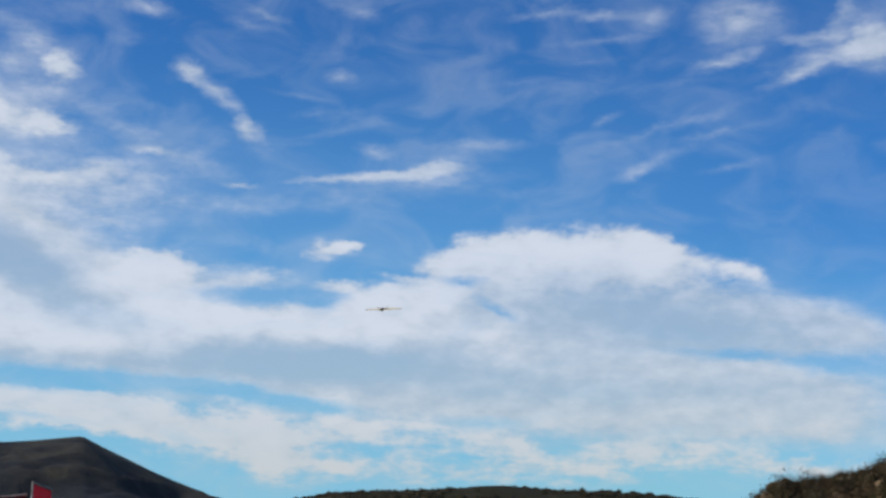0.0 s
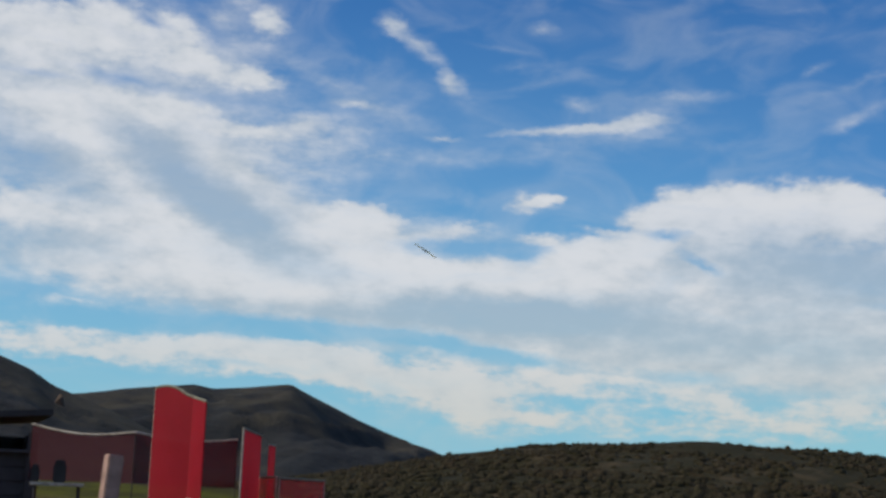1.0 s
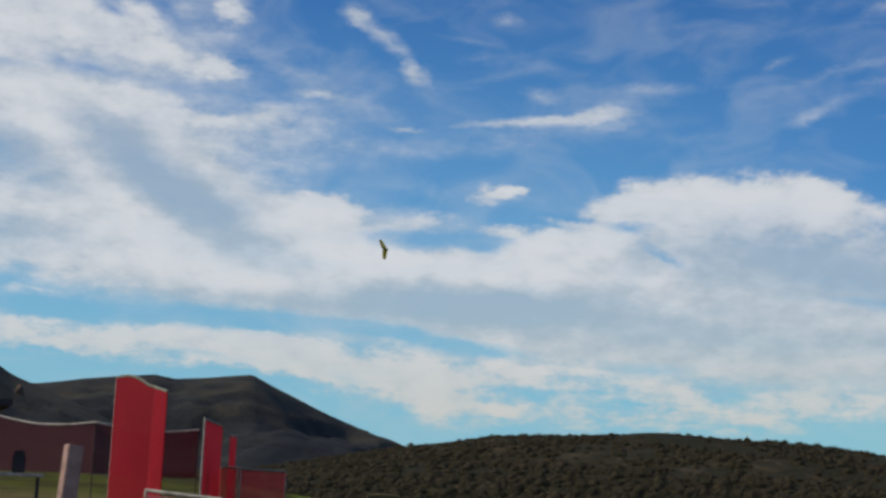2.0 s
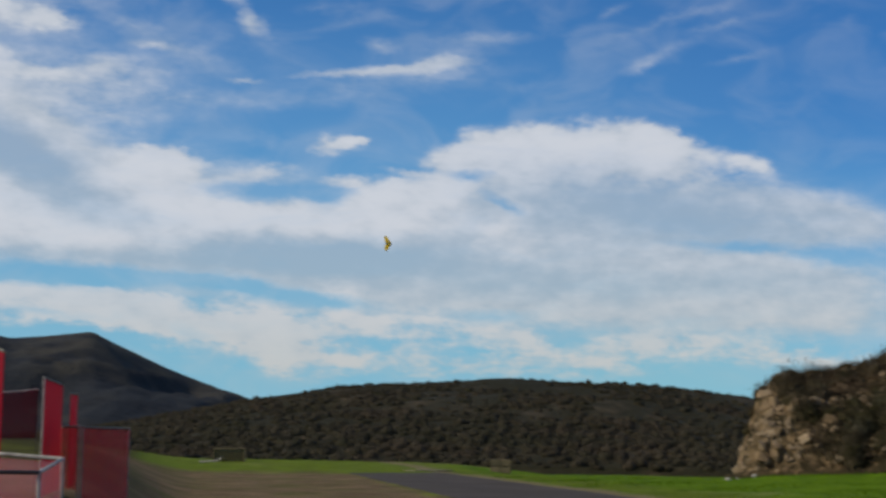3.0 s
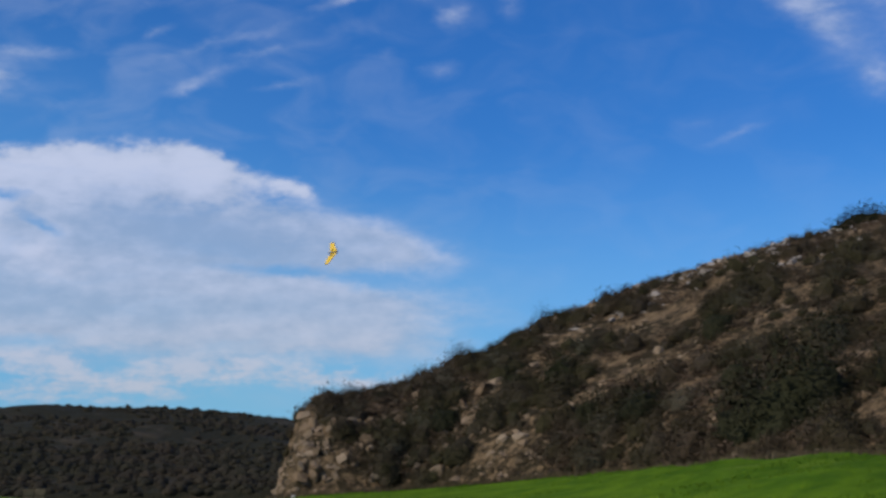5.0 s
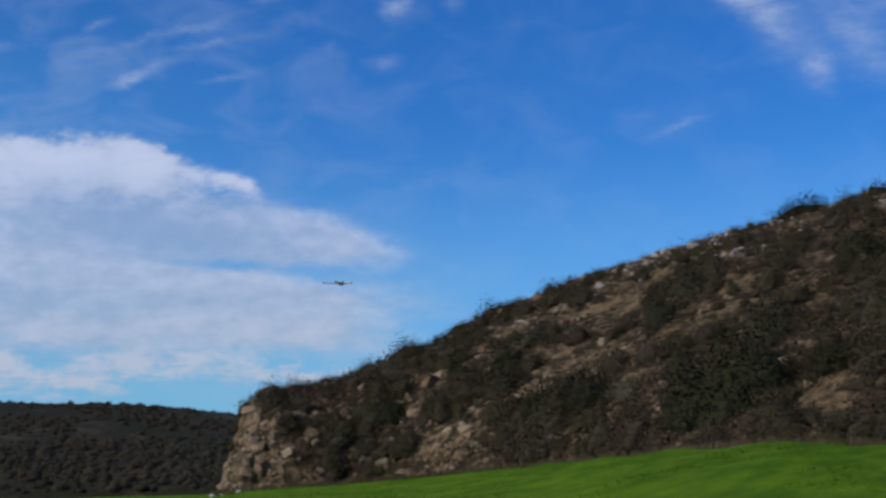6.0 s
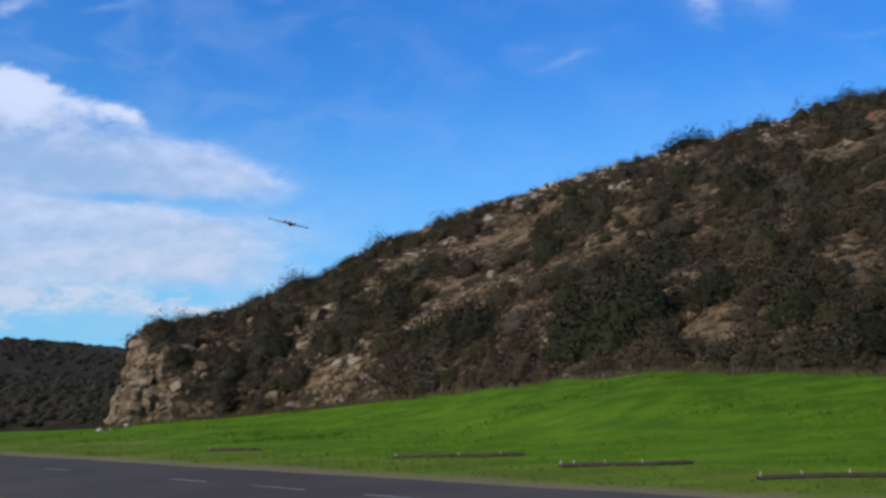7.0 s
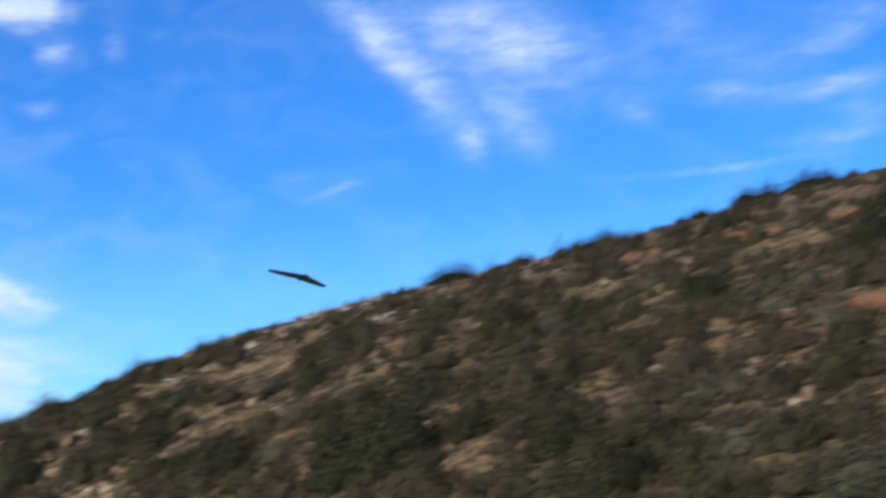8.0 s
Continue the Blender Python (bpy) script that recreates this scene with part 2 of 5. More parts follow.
def make_world():
    world = bpy.data.worlds.new("sky")
    scene.world = world
    world.use_nodes = True
    w = Net(world.node_tree)
    w.n.clear()
    sky = w.node("ShaderNodeTexSky", sky_type="NISHITA")
    sky.sun_disc, sky.sun_elevation, sky.sun_rotation = False, radians(SUN_EL), radians(SUN_AZ)
    sky.air_density, sky.dust_density, sky.ozone_density = 1.0, 0.4, 3.0
    blue = w.node("ShaderNodeHueSaturation", {"Saturation": SKY_SAT, "Value": SKY_VAL, "Color": sky.outputs[0]}).outputs[0]
    d = w.node("ShaderNodeSeparateXYZ", {0: w.node("ShaderNodeTexCoord").outputs["Generated"]})
    az = w.math("MULTIPLY", w.math("ARCTAN2", d.outputs[0], d.outputs[1]), 57.2958)
    el = w.math("MULTIPLY", w.math("ARCSINE", d.outputs[2]), 57.2958)
    place = w.node("ShaderNodeCombineXYZ", {0: az, 1: el}).outputs[0]
    # ragged edges: the places are pushed about by noise before the clouds are looked up
    flat = w.node("ShaderNodeVectorMath", {0: place, 1: (1.0, 1.8, 1.0)}, operation="MULTIPLY").outputs[0]

    def pushed(vec, scale, dx, dy):
        wob = w.node("ShaderNodeVectorMath", {0: w.noise(flat, scale, 4, 0.55, 1), 1: (0.5, 0.5, 0.5)}, operation="SUBTRACT").outputs[0]
        wob = w.node("ShaderNodeVectorMath", {0: wob, 1: (dx, dy, 0)}, operation="MULTIPLY").outputs[0]
        return w.node("ShaderNodeVectorMath", {0: vec, 1: wob}, operation="ADD").outputs[0]

    at = pushed(pushed(place, 0.45, 1.3, 0.6), 2.2, 0.5, 0.28)

    def pile(*lists):
        total = None
        for a, e, la, lb, turn, weight in (r for rows in lists for r in rows):
            m = w.node("ShaderNodeMapping", {"Vector": at, "Location": (a, e, 0), "Rotation": (0, 0, radians(turn)), "Scale": (la, lb, 1)}, vector_type="TEXTURE")
            g = w.node("ShaderNodeTexGradient", {0: m.outputs[0]}, gradient_type="SPHERICAL").outputs["Fac"]
            total = w.math("MULTIPLY", g, weight) if total is None else w.math("MULTIPLY_ADD", g, weight, total)
        return total

    solid = pile(CUMULUS, PUFFS, BANK, GREAT_CLOUD)
    sheet = pile(SHEET, SHEET_WEST)
    heaps = pile(LOW_CLOUDS, LOW_WEST)
    wisps = pile(HIGH_WEST, CIRRUS, MACKEREL, MARES_TAILS, PLUME, EAST)
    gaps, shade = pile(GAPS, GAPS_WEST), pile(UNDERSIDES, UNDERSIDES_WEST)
    puff = w.noise(flat, 0.75, 8, 0.52)
    grain = w.noise(flat, 2.8, 6, 0.6)
    # streaks drawn out along the wind
    drawn = w.node("ShaderNodeMapping", {"Vector": at, "Rotation": (0, 0, radians(10)), "Scale": (0.30, 1.6, 1)}).outputs[0]
    streak = w.noise(drawn, 1.0, 8, 0.6, 0, 0.5)
    # the rest of the sky, away from the view, has broken cloud too
    away = w.step(w.math("ABSOLUTE", w.math("SUBTRACT", az, 8.0)), 40.0, 60.0)
    above = w.step(el, 21.0, 30.0)
    rest = w.math("MULTIPLY", w.step(w.noise(flat, 0.22, 8, 0.6, 0, 0.6), 0.42, 0.62), w.math("MAXIMUM", away, above))
    rough = w.math("ADD", w.math("MULTIPLY_ADD", puff, 1.1, -0.55), w.math("MULTIPLY_ADD", grain, 0.16, -0.08))
    drift = w.math("ADD", w.math("MULTIPLY_ADD", streak, 1.3, -0.65), w.math("MULTIPLY_ADD", grain, 0.24, -0.12))
    # heaped cloud with crisp edges, thin sheets and feathery wisps
    def broken(field, noise_in, amount, within):
        return w.math("MULTIPLY_ADD", w.math("MULTIPLY", noise_in, amount), w.step(field, 0.0, within), field)

    both = w.math("ADD", rough, drift)
    firm = w.step(broken(solid, w.math("MULTIPLY_ADD", grain, 0.22, w.math("SUBTRACT", rough, 0.11)), 1.15, 0.35), 0.06, 0.85)
    broad = w.step(broken(sheet, both, 0.55, 0.5), 0.0, 1.15, 0.0, 0.90)
    heap = w.step(broken(heaps, both, 1.5, 0.4), 0.05, 0.95, 0.0, 0.9)
    feather = w.step(w.math("MULTIPLY", wisps, w.math("MULTIPLY_ADD", both, 0.75, 0.95)), 0.0, 1.1, 0.0, 0.85)
    film = w.math("MULTIPLY", w.step(w.noise(flat, 0.30, 5, 0.5, 0, 0.8), 0.38, 0.72), w.step(az, 26.0, -6.0, 0.05, 0.20))

    def over(a, b):
        return w.math("SUBTRACT", 1.0, w.math("MULTIPLY", w.math("SUBTRACT", 1.0, a), w.math("SUBTRACT", 1.0, b)))

    hole = w.math("SUBTRACT", 1.0, w.step(w.math("MULTIPLY_ADD", drift, 0.5, gaps), -0.05, 0.75, 0.0, 0.9))
    mask = w.math("MULTIPLY", over(over(firm, broad), heap), hole)
    mask = over(over(mask, feather), over(film, w.math("MULTIPLY", rest, 0.6)))
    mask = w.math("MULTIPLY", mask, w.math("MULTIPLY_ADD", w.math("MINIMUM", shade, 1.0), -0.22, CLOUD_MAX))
    low = w.step(el, 0.0, 9.0)
    lit = w.mix(low, (0.67, 0.63, 0.58, 1), (0.725, 0.745, 0.81, 1))
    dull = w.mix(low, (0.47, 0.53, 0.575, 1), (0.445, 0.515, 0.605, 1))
    bright = w.math("ADD", w.math("MULTIPLY_ADD", rough, 1.5, 0.42), w.math("MULTIPLY", w.step(solid, 0.0, 1.8), 0.60))
    bright = w.math("ADD", bright, w.math("MULTIPLY_ADD", drift, 0.5, w.math("MULTIPLY", heap, 0.38)))
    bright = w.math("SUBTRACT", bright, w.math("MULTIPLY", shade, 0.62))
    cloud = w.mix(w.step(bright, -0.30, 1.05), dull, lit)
    air = w.node("ShaderNodeVectorMath", {0: blue, 1: SKY_TINT}, operation="MULTIPLY").outputs[0]
    # pale, slightly green air towards the horizon
    low_air = w.mix(w.step(az, 0.0, 24.0), (0.33, 0.62, 0.68, 1), (0.27, 0.58, 0.90, 1))
    air = w.mix(w.step(el, -1.0, 13.0, 0.9, 0.0), air, low_air)
    # a thin cyan haze among the clouds on the sunward side
    haze = w.math("MULTIPLY", w.step(el, 21.0, 8.0, 0.0, 0.40), w.step(az, 16.0, -8.0))
    air = w.mix(haze, air, (0.20, 0.49, 0.78, 1))
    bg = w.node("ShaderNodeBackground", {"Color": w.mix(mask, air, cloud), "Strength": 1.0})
    w.l.new(bg.outputs[0], w.node("ShaderNodeOutputWorld").inputs[0])


SKY_SAT, SKY_VAL, SKY_TINT, CLOUD_MAX = 1.15, 1.0, (0.042, 0.079, 0.116), 0.95
make_world()

sun = new("sun", bpy.data.lights.new("sun", "SUN"))
sun.data.energy, sun.data.angle, sun.data.color = 3.8, radians(0.6), (1.0, 0.87, 0.68)
sun.matrix_world = look((0, 0, 50), (-50 * math.sin(radians(SUN_AZ)), -50 * math.cos(radians(SUN_AZ)), 50 - 50 * math.tan(radians(SUN_EL))))


# ---- materials ----
def material(name):
    m = bpy.data.materials.new(name)
    m.use_nodes = True
    net = Net(m.node_tree)
    b = m.node_tree.nodes["Principled BSDF"]
    b.inputs["Specular IOR Level"].default_value = 0.3
    return m, net, b


def position(net):
    return net.node("ShaderNodeNewGeometry").outputs["Position"]


def local(net):
    return net.node("ShaderNodeTexCoord").outputs["Object"]


def bump(net, b, height, strength, distance=0.05):
    nd = net.node("ShaderNodeBump", {"Height": height, "Strength": strength, "Distance": distance})
    net.l.new(nd.outputs[0], b.inputs["Normal"])


def plain(name, colour, rough=0.6, metal=0.0, vary=0.25, scale=6.0):
    m, n, b = material(name)
    v = n.noise(local(n), scale, 6, 0.65)
    fine = n.noise(local(n), scale * 9, 4, 0.6)
    dark = tuple(c * (1 - vary) for c in colour)
    col = n.mix(n.step(v, 0.3, 0.7), (*dark, 1), (*colour, 1))
    n.put(b.inputs["Base Color"], col)
    n.put(b.inputs["Roughness"], n.math("MULTIPLY_ADD", fine, 0.25, rough - 0.12))
    b.inputs["Metallic"].default_value = metal
    bump(n, b, fine, 0.2, 0.004)
    return m


def grass_material():
    m, n, b = material("grass")
    p = position(n)
    big, mid, fine = n.noise(p, 0.05, 5), n.noise(p, 0.45, 6, 0.65), n.noise(p, 7.0, 4, 0.7)
    green = n.mix(n.step(mid, 0.3, 0.7), (0.052, 0.102, 0.003, 1), (0.148, 0.222, 0.004, 1))
    green = n.mix(n.step(fine, 0.3, 0.75), green, (0.050, 0.118, 0.003, 1))
    dry = n.mix(fine, (0.16, 0.14, 0.06, 1), (0.24, 0.21, 0.10, 1))
    col = n.mix(n.step(n.math("ADD", big, n.math("MULTIPLY", mid, 0.25)), 0.68, 0.84), green, dry)
    # bare dirt on the near side of the runway and a worn verge along its edge
    xyz = n.node("ShaderNodeSeparateXYZ", {0: p})
    side = n.math("MULTIPLY_ADD", xyz.outputs[1], 0.225, xyz.outputs[0])
    wav = n.math("MULTIPLY_ADD", mid, 3.0, side)
    earth = n.math("SUBTRACT", 1.0, n.step(wav, 8.2, 9.6))
    earth = n.math("MULTIPLY", earth, n.math("SUBTRACT", 1.0, n.step(n.math("MULTIPLY_ADD", mid, 14.0, xyz.outputs[1]), 96, 108)))
    pad = n.math("MULTIPLY", n.step(n.math("MULTIPLY_ADD", xyz.outputs[0], -1.0, n.math("MULTIPLY", xyz.outputs[1], -0.29)), -0.5, 2.0), n.step(xyz.outputs[1], 26, 34))
    earth = n.math("MULTIPLY", earth, n.math("SUBTRACT", 1.0, n.math("MULTIPLY", pad, n.math("SUBTRACT", 1.0, n.step(xyz.outputs[1], 60, 75)))))
    yard = n.step(n.math("MULTIPLY_ADD", xyz.outputs[1], -0.29, n.math("MULTIPLY", xyz.outputs[0], -1.0)), -1.0, 1.0)
    col = n.mix(n.math("MULTIPLY", yard, 0.97), col, n.mix(n.step(mid, 0.4, 0.62), (0.036, 0.032, 0.010, 1), (0.074, 0.076, 0.011, 1)))
    mown = n.math("MULTIPLY", n.math("SUBTRACT", 1.0, yard), n.math("SUBTRACT", 1.0, n.step(wav, 18.5, 21.5)))
    col = n.mix(n.math("MULTIPLY", mown, 0.6), col, n.mix(n.step(mid, 0.35, 0.65), (0.092, 0.096, 0.016, 1), (0.120, 0.150, 0.014, 1)))
    # darker green towards +x; the shade between clumps is painted in as mottling
    dark_bank = n.math("MULTIPLY", n.step(xyz.outputs[0], 14.0, 30.0), n.step(n.math("ADD", n.noise(p, 0.16, 5, 0.65), n.math("MULTIPLY", mid, 0.4)), 0.5, 0.85, 0.45, 0.95))
    col = n.mix(dark_bank, col, n.mix(n.step(n.math("ADD", n.math("MULTIPLY", n.noise(p, 0.9, 5, 0.7), 0.7), n.math("MULTIPLY", fine, 0.3)), 0.40, 0.60), (0.022, 0.058, 0.002, 1), (0.084, 0.148, 0.003, 1)))
    torn = n.math("MULTIPLY_ADD", n.noise(p, 1.6, 5, 0.7), 2.4, n.math("SUBTRACT", wav, 1.2))
    verge = n.math("MULTIPLY", n.step(torn, 14.6, 15.4), n.math("SUBTRACT", 1.0, n.step(torn, 15.9, 17.2)))
    soil = n.mix(n.step(mid, 0.3, 0.7), (0.072, 0.050, 0.026, 1), (0.175, 0.122, 0.068, 1))
    soil = n.mix(n.math("MULTIPLY", n.step(fine, 0.4, 0.75), 0.4), soil, (0.24, 0.17, 0.10, 1))
    col = n.mix(n.math("MULTIPLY", verge, 0.8), col, n.mix(fine, (0.11, 0.080, 0.046, 1), (0.25, 0.19, 0.125, 1)))
    weeds = n.step(n.noise(p, 0.30, 6, 0.7), 0.46, 0.62)
    soil = n.mix(n.math("MULTIPLY", weeds, 0.55), soil, n.mix(fine, (0.040, 0.052, 0.010, 1), (0.085, 0.105, 0.018, 1)))
    col = n.mix(earth, col, soil)
    n.put(b.inputs["Base Color"], col)
    b.inputs["Roughness"].default_value = 0.95
    b.inputs["Specular IOR Level"].default_value = 0.05
    bump(n, b, n.math("ADD", fine, n.math("MULTIPLY", mid, 2.0)), 0.6, 0.12)
    return m


def scrub_material(name, soil_a, soil_b, brush_a, brush_b, scale, cover, relief, red_patches=()):
    """Earth and rock showing between low brush."""
    m, n, b = material(name)
    p = position(n)
    patch, mid, fine = n.noise(p, scale, 6, 0.62), n.noise(p, scale * 5, 6, 0.65), n.noise(p, scale * 28, 4, 0.7)
    soil = n.mix(n.step(mid, 0.3, 0.7), (*soil_a, 1), (*soil_b, 1))
    brush = n.mix(n.step(fine, 0.3, 0.7), (*brush_a, 1), (*brush_b, 1))
    both = n.math("ADD", n.math("MULTIPLY", patch, 0.6), n.math("MULTIPLY", mid, 0.4))
    col = n.mix(n.step(both, cover - 0.06, cover + 0.06), brush, soil)
    for x, y, r in red_patches:
        gap = n.node("ShaderNodeVectorMath", {0: n.node("ShaderNodeVectorMath", {0: p, 1: (x, y, 0)}, operation="SUBTRACT").outputs[0], 1: (1, 1, 0)}, operation="MULTIPLY").outputs[0]
        far = n.node("ShaderNodeVectorMath", {0: gap}, operation="LENGTH").outputs["Value"]
        edge = n.math("MULTIPLY_ADD", n.math("SUBTRACT", patch, 0.5), r * 1.6, far)
        col = n.mix(n.step(edge, r, r * 0.7, 0.0, 0.85), col, n.mix(mid, (0.17, 0.070, 0.030, 1), (0.36, 0.16, 0.075, 1)))
    n.put(b.inputs["Base Color"], col)
    b.inputs["Roughness"].default_value = 0.95
    b.inputs["Specular IOR Level"].default_value = 0.1
    bump(n, b, n.math("ADD", mid, n.math("MULTIPLY", fine, 0.35)), 0.8, relief)
    return m


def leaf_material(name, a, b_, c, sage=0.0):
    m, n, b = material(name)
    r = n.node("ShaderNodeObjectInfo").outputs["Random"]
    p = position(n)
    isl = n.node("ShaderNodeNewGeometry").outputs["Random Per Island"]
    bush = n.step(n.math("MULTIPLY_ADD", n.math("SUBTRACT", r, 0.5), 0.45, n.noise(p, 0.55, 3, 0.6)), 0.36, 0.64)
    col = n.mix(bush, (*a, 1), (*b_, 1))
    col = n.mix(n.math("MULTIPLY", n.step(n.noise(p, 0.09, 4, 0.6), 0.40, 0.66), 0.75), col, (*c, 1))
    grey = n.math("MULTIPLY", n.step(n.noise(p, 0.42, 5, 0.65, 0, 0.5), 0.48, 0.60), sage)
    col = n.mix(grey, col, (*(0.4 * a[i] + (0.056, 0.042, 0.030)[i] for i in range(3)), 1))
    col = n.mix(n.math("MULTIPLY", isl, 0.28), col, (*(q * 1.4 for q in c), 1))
    # shade in the gaps between leaves, painted into the colour by fine noise
    leaf_gaps = n.step(n.noise(p, 6.0, 4, 0.7), 0.25, 0.5)
    n.put(b.inputs["Base Color"], n.mix(leaf_gaps, (*(q * 0.85 for q in a), 1), col))
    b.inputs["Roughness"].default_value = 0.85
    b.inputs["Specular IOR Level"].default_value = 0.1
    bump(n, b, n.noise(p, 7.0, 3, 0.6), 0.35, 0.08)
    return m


def rock_material():
    m, n, b = material("rock")
    p = position(n)
    mid, fine = n.noise(p, 0.9, 7, 0.65), n.noise(p, 7, 6, 0.7)
    r = n.node("ShaderNodeObjectInfo").outputs["Random"]
    col = n.mix(n.step(mid, 0.3, 0.7), (0.072, 0.047, 0.023, 1), (0.240, 0.160, 0.080, 1))
    col = n.mix(n.math("MULTIPLY", n.math("POWER", r, 2.0), 0.75), col, (0.33, 0.25, 0.155, 1))
    col = n.mix(n.step(fine, 0.54, 0.72), col, (0.085, 0.06, 0.038, 1))
    n.put(b.inputs["Base Color"], col)
    b.inputs["Roughness"].default_value = 0.9
    bump(n, b, n.math("ADD", mid, n.math("MULTIPLY", fine, 0.4)), 0.9, 0.12)
    return m


def asphalt_material():
    m, n, b = material("asphalt")
    p = position(n)
    big, fine = n.noise(p, 0.25, 6, 0.6), n.noise(p, 45, 4, 0.7)
    col = n.mix(n.step(big, 0.35, 0.7), (0.050, 0.042, 0.036, 1), (0.070, 0.060, 0.051, 1))
    col = n.mix(n.math("MULTIPLY", n.step(fine, 0.5, 0.8), 0.4), col, (0.12, 0.107, 0.095, 1))
    n.put(b.inputs["Base Color"], col)
    b.inputs["Roughness"].default_value = 0.95
    b.inputs["Specular IOR Level"].default_value = 0.1
    bump(n, b, fine, 0.4, 0.01)
    return m


def net_material(name, colour, open_part, scale):
    """A woven mesh: see-through gaps between threads that let some light through."""
    m, n, b = material(name)
    v = n.noise(local(n), 3.0, 4)
    col = n.mix(v, (*(c * 0.7 for c in colour), 1), (*colour, 1))
    n.put(b.inputs["Base Color"], col)
    b.inputs["Roughness"].default_value = 0.7
    through_light = n.node("ShaderNodeBsdfTranslucent", {"Color": col}).outputs[0]
    cloth = n.node("ShaderNodeMixShader", {0: 0.45, 1: b.outputs[0], 2: through_light}).outputs[0]
    gap = n.math("MULTIPLY_ADD", n.noise(local(n), scale, 2), 0.2, open_part - 0.1, clamp=True)
    clear = n.node("ShaderNodeBsdfTransparent").outputs[0]
    n.l.new(n.node("ShaderNodeMixShader", {0: gap, 1: cloth, 2: clear}).outputs[0], n.n["Material Output"].inputs[0])
    return m


GRASS = grass_material()
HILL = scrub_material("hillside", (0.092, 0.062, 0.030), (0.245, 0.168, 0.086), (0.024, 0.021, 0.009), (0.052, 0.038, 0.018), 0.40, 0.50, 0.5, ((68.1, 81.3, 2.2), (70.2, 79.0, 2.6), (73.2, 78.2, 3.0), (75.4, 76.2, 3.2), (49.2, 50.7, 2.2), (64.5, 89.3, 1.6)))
FAR_HILL = scrub_material("brushy_ridge", (0.036, 0.029, 0.016), (0.070, 0.053, 0.030), (0.018, 0.018, 0.008), (0.030, 0.026, 0.012), 0.05, 0.56, 1.2)
# the mountain's bluish brush tones have distance haze mixed into the colour
MOUNTAIN = scrub_material("mountain", (0.030, 0.029, 0.026), (0.044, 0.040, 0.031), (0.015, 0.018, 0.021), (0.023, 0.024, 0.026), 0.004, 0.52, 8.0)
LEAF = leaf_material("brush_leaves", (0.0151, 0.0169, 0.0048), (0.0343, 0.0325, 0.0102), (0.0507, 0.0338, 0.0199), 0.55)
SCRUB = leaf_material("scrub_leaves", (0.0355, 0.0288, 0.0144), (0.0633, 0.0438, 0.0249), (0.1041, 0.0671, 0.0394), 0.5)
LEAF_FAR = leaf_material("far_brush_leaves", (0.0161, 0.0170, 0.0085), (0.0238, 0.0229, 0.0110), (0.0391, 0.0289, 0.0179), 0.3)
LEAF_DARK = leaf_material("dark_bush_leaves", (0.0085, 0.0100, 0.0035), (0.0165, 0.0190, 0.0060), (0.0260, 0.0250, 0.0100), 0.1)
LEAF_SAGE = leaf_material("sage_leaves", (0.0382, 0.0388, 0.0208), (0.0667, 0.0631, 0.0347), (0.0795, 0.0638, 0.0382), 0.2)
ROCK = rock_material()
ASPHALT = asphalt_material()
PAINT = plain("road_paint", (0.25, 0.24, 0.23), 0.8, 0, 0.6, 3)
WATTLE = plain("straw_sleeve", (0.055, 0.042, 0.028), 0.95, 0, 0.5, 4)
STAKE = plain("pale_stake", (0.42, 0.36, 0.26), 0.8)
RED = net_material("red_mesh", (0.50, 0.006, 0.028), 0.26, 40)
RED_THIN = net_material("thin_red_mesh", (0.82, 0.09, 0.10), 0.56, 40)
NET = net_material("dark_net", (0.125, 0.024, 0.036), 0.45, 60)
TUBE = plain("white_tube", (0.50, 0.45, 0.385), 0.5, 0, 0.6, 10)
OLD_TUBE = plain("weathered_tube", (0.20, 0.20, 0.155), 0.7, 0, 0.4, 12)
DARK_TUBE = plain("dark_tube", (0.035, 0.03, 0.03), 0.6)
WOOD = plain("weathered_wood", (0.38, 0.25, 0.215), 0.85, 0, 0.45, 5)
SHED_WALL = plain("shed_wall", (0.060, 0.052, 0.058), 0.85, 0, 0.3, 2)
SHED_ROOF = plain("shed_roof", (0.045, 0.04, 0.042), 0.8)
DARK = plain("dark_plastic", (0.018, 0.019, 0.022), 0.6)
STRAW = plain("straw", (0.21, 0.16, 0.085), 0.95, 0, 0.4, 3)
YELLOW = plain("yellow_foam", (0.80, 0.52, 0.02), 0.45, 0, 0.12, 5)
BLACK = plain("black_foam", (0.02, 0.02, 0.022), 0.5)
UNDER = plain("dark_underside", (0.030, 0.024, 0.020), 0.45, 0, 0.3, 5)


# ---- shapes ----
def smooth(lo, hi, v):
    k = np.clip((np.asarray(v, float) - lo) / (hi - lo), 0, 1)
    return k * k * (3 - 2 * k)


def fbm(x, y, scale, octaves=4, seed=0.0):
    return noise.fractal(Vector((x / scale + seed, y / scale - seed, seed)), 1.0, 2.0, octaves, noise_basis="PERLIN_ORIGINAL")


def mesh_of(name, verts, faces, mat, shade=True):
    me = bpy.data.meshes.new(name)
    me.from_pydata([tuple(v) for v in verts], [], faces)
    me.materials.append(mat)
    if shade:
        me.polygons.foreach_set("use_smooth", [True] * len(me.polygons))
    me.update()
    return me


def part(name, bm, mat, parent=None, label=""):
    me = bpy.data.meshes.new(name)
    bm.to_mesh(me)
    bm.free()
    me.materials.append(mat)
    ob = new(name, me)
    ob.parent = parent
    return tagged(ob, label)


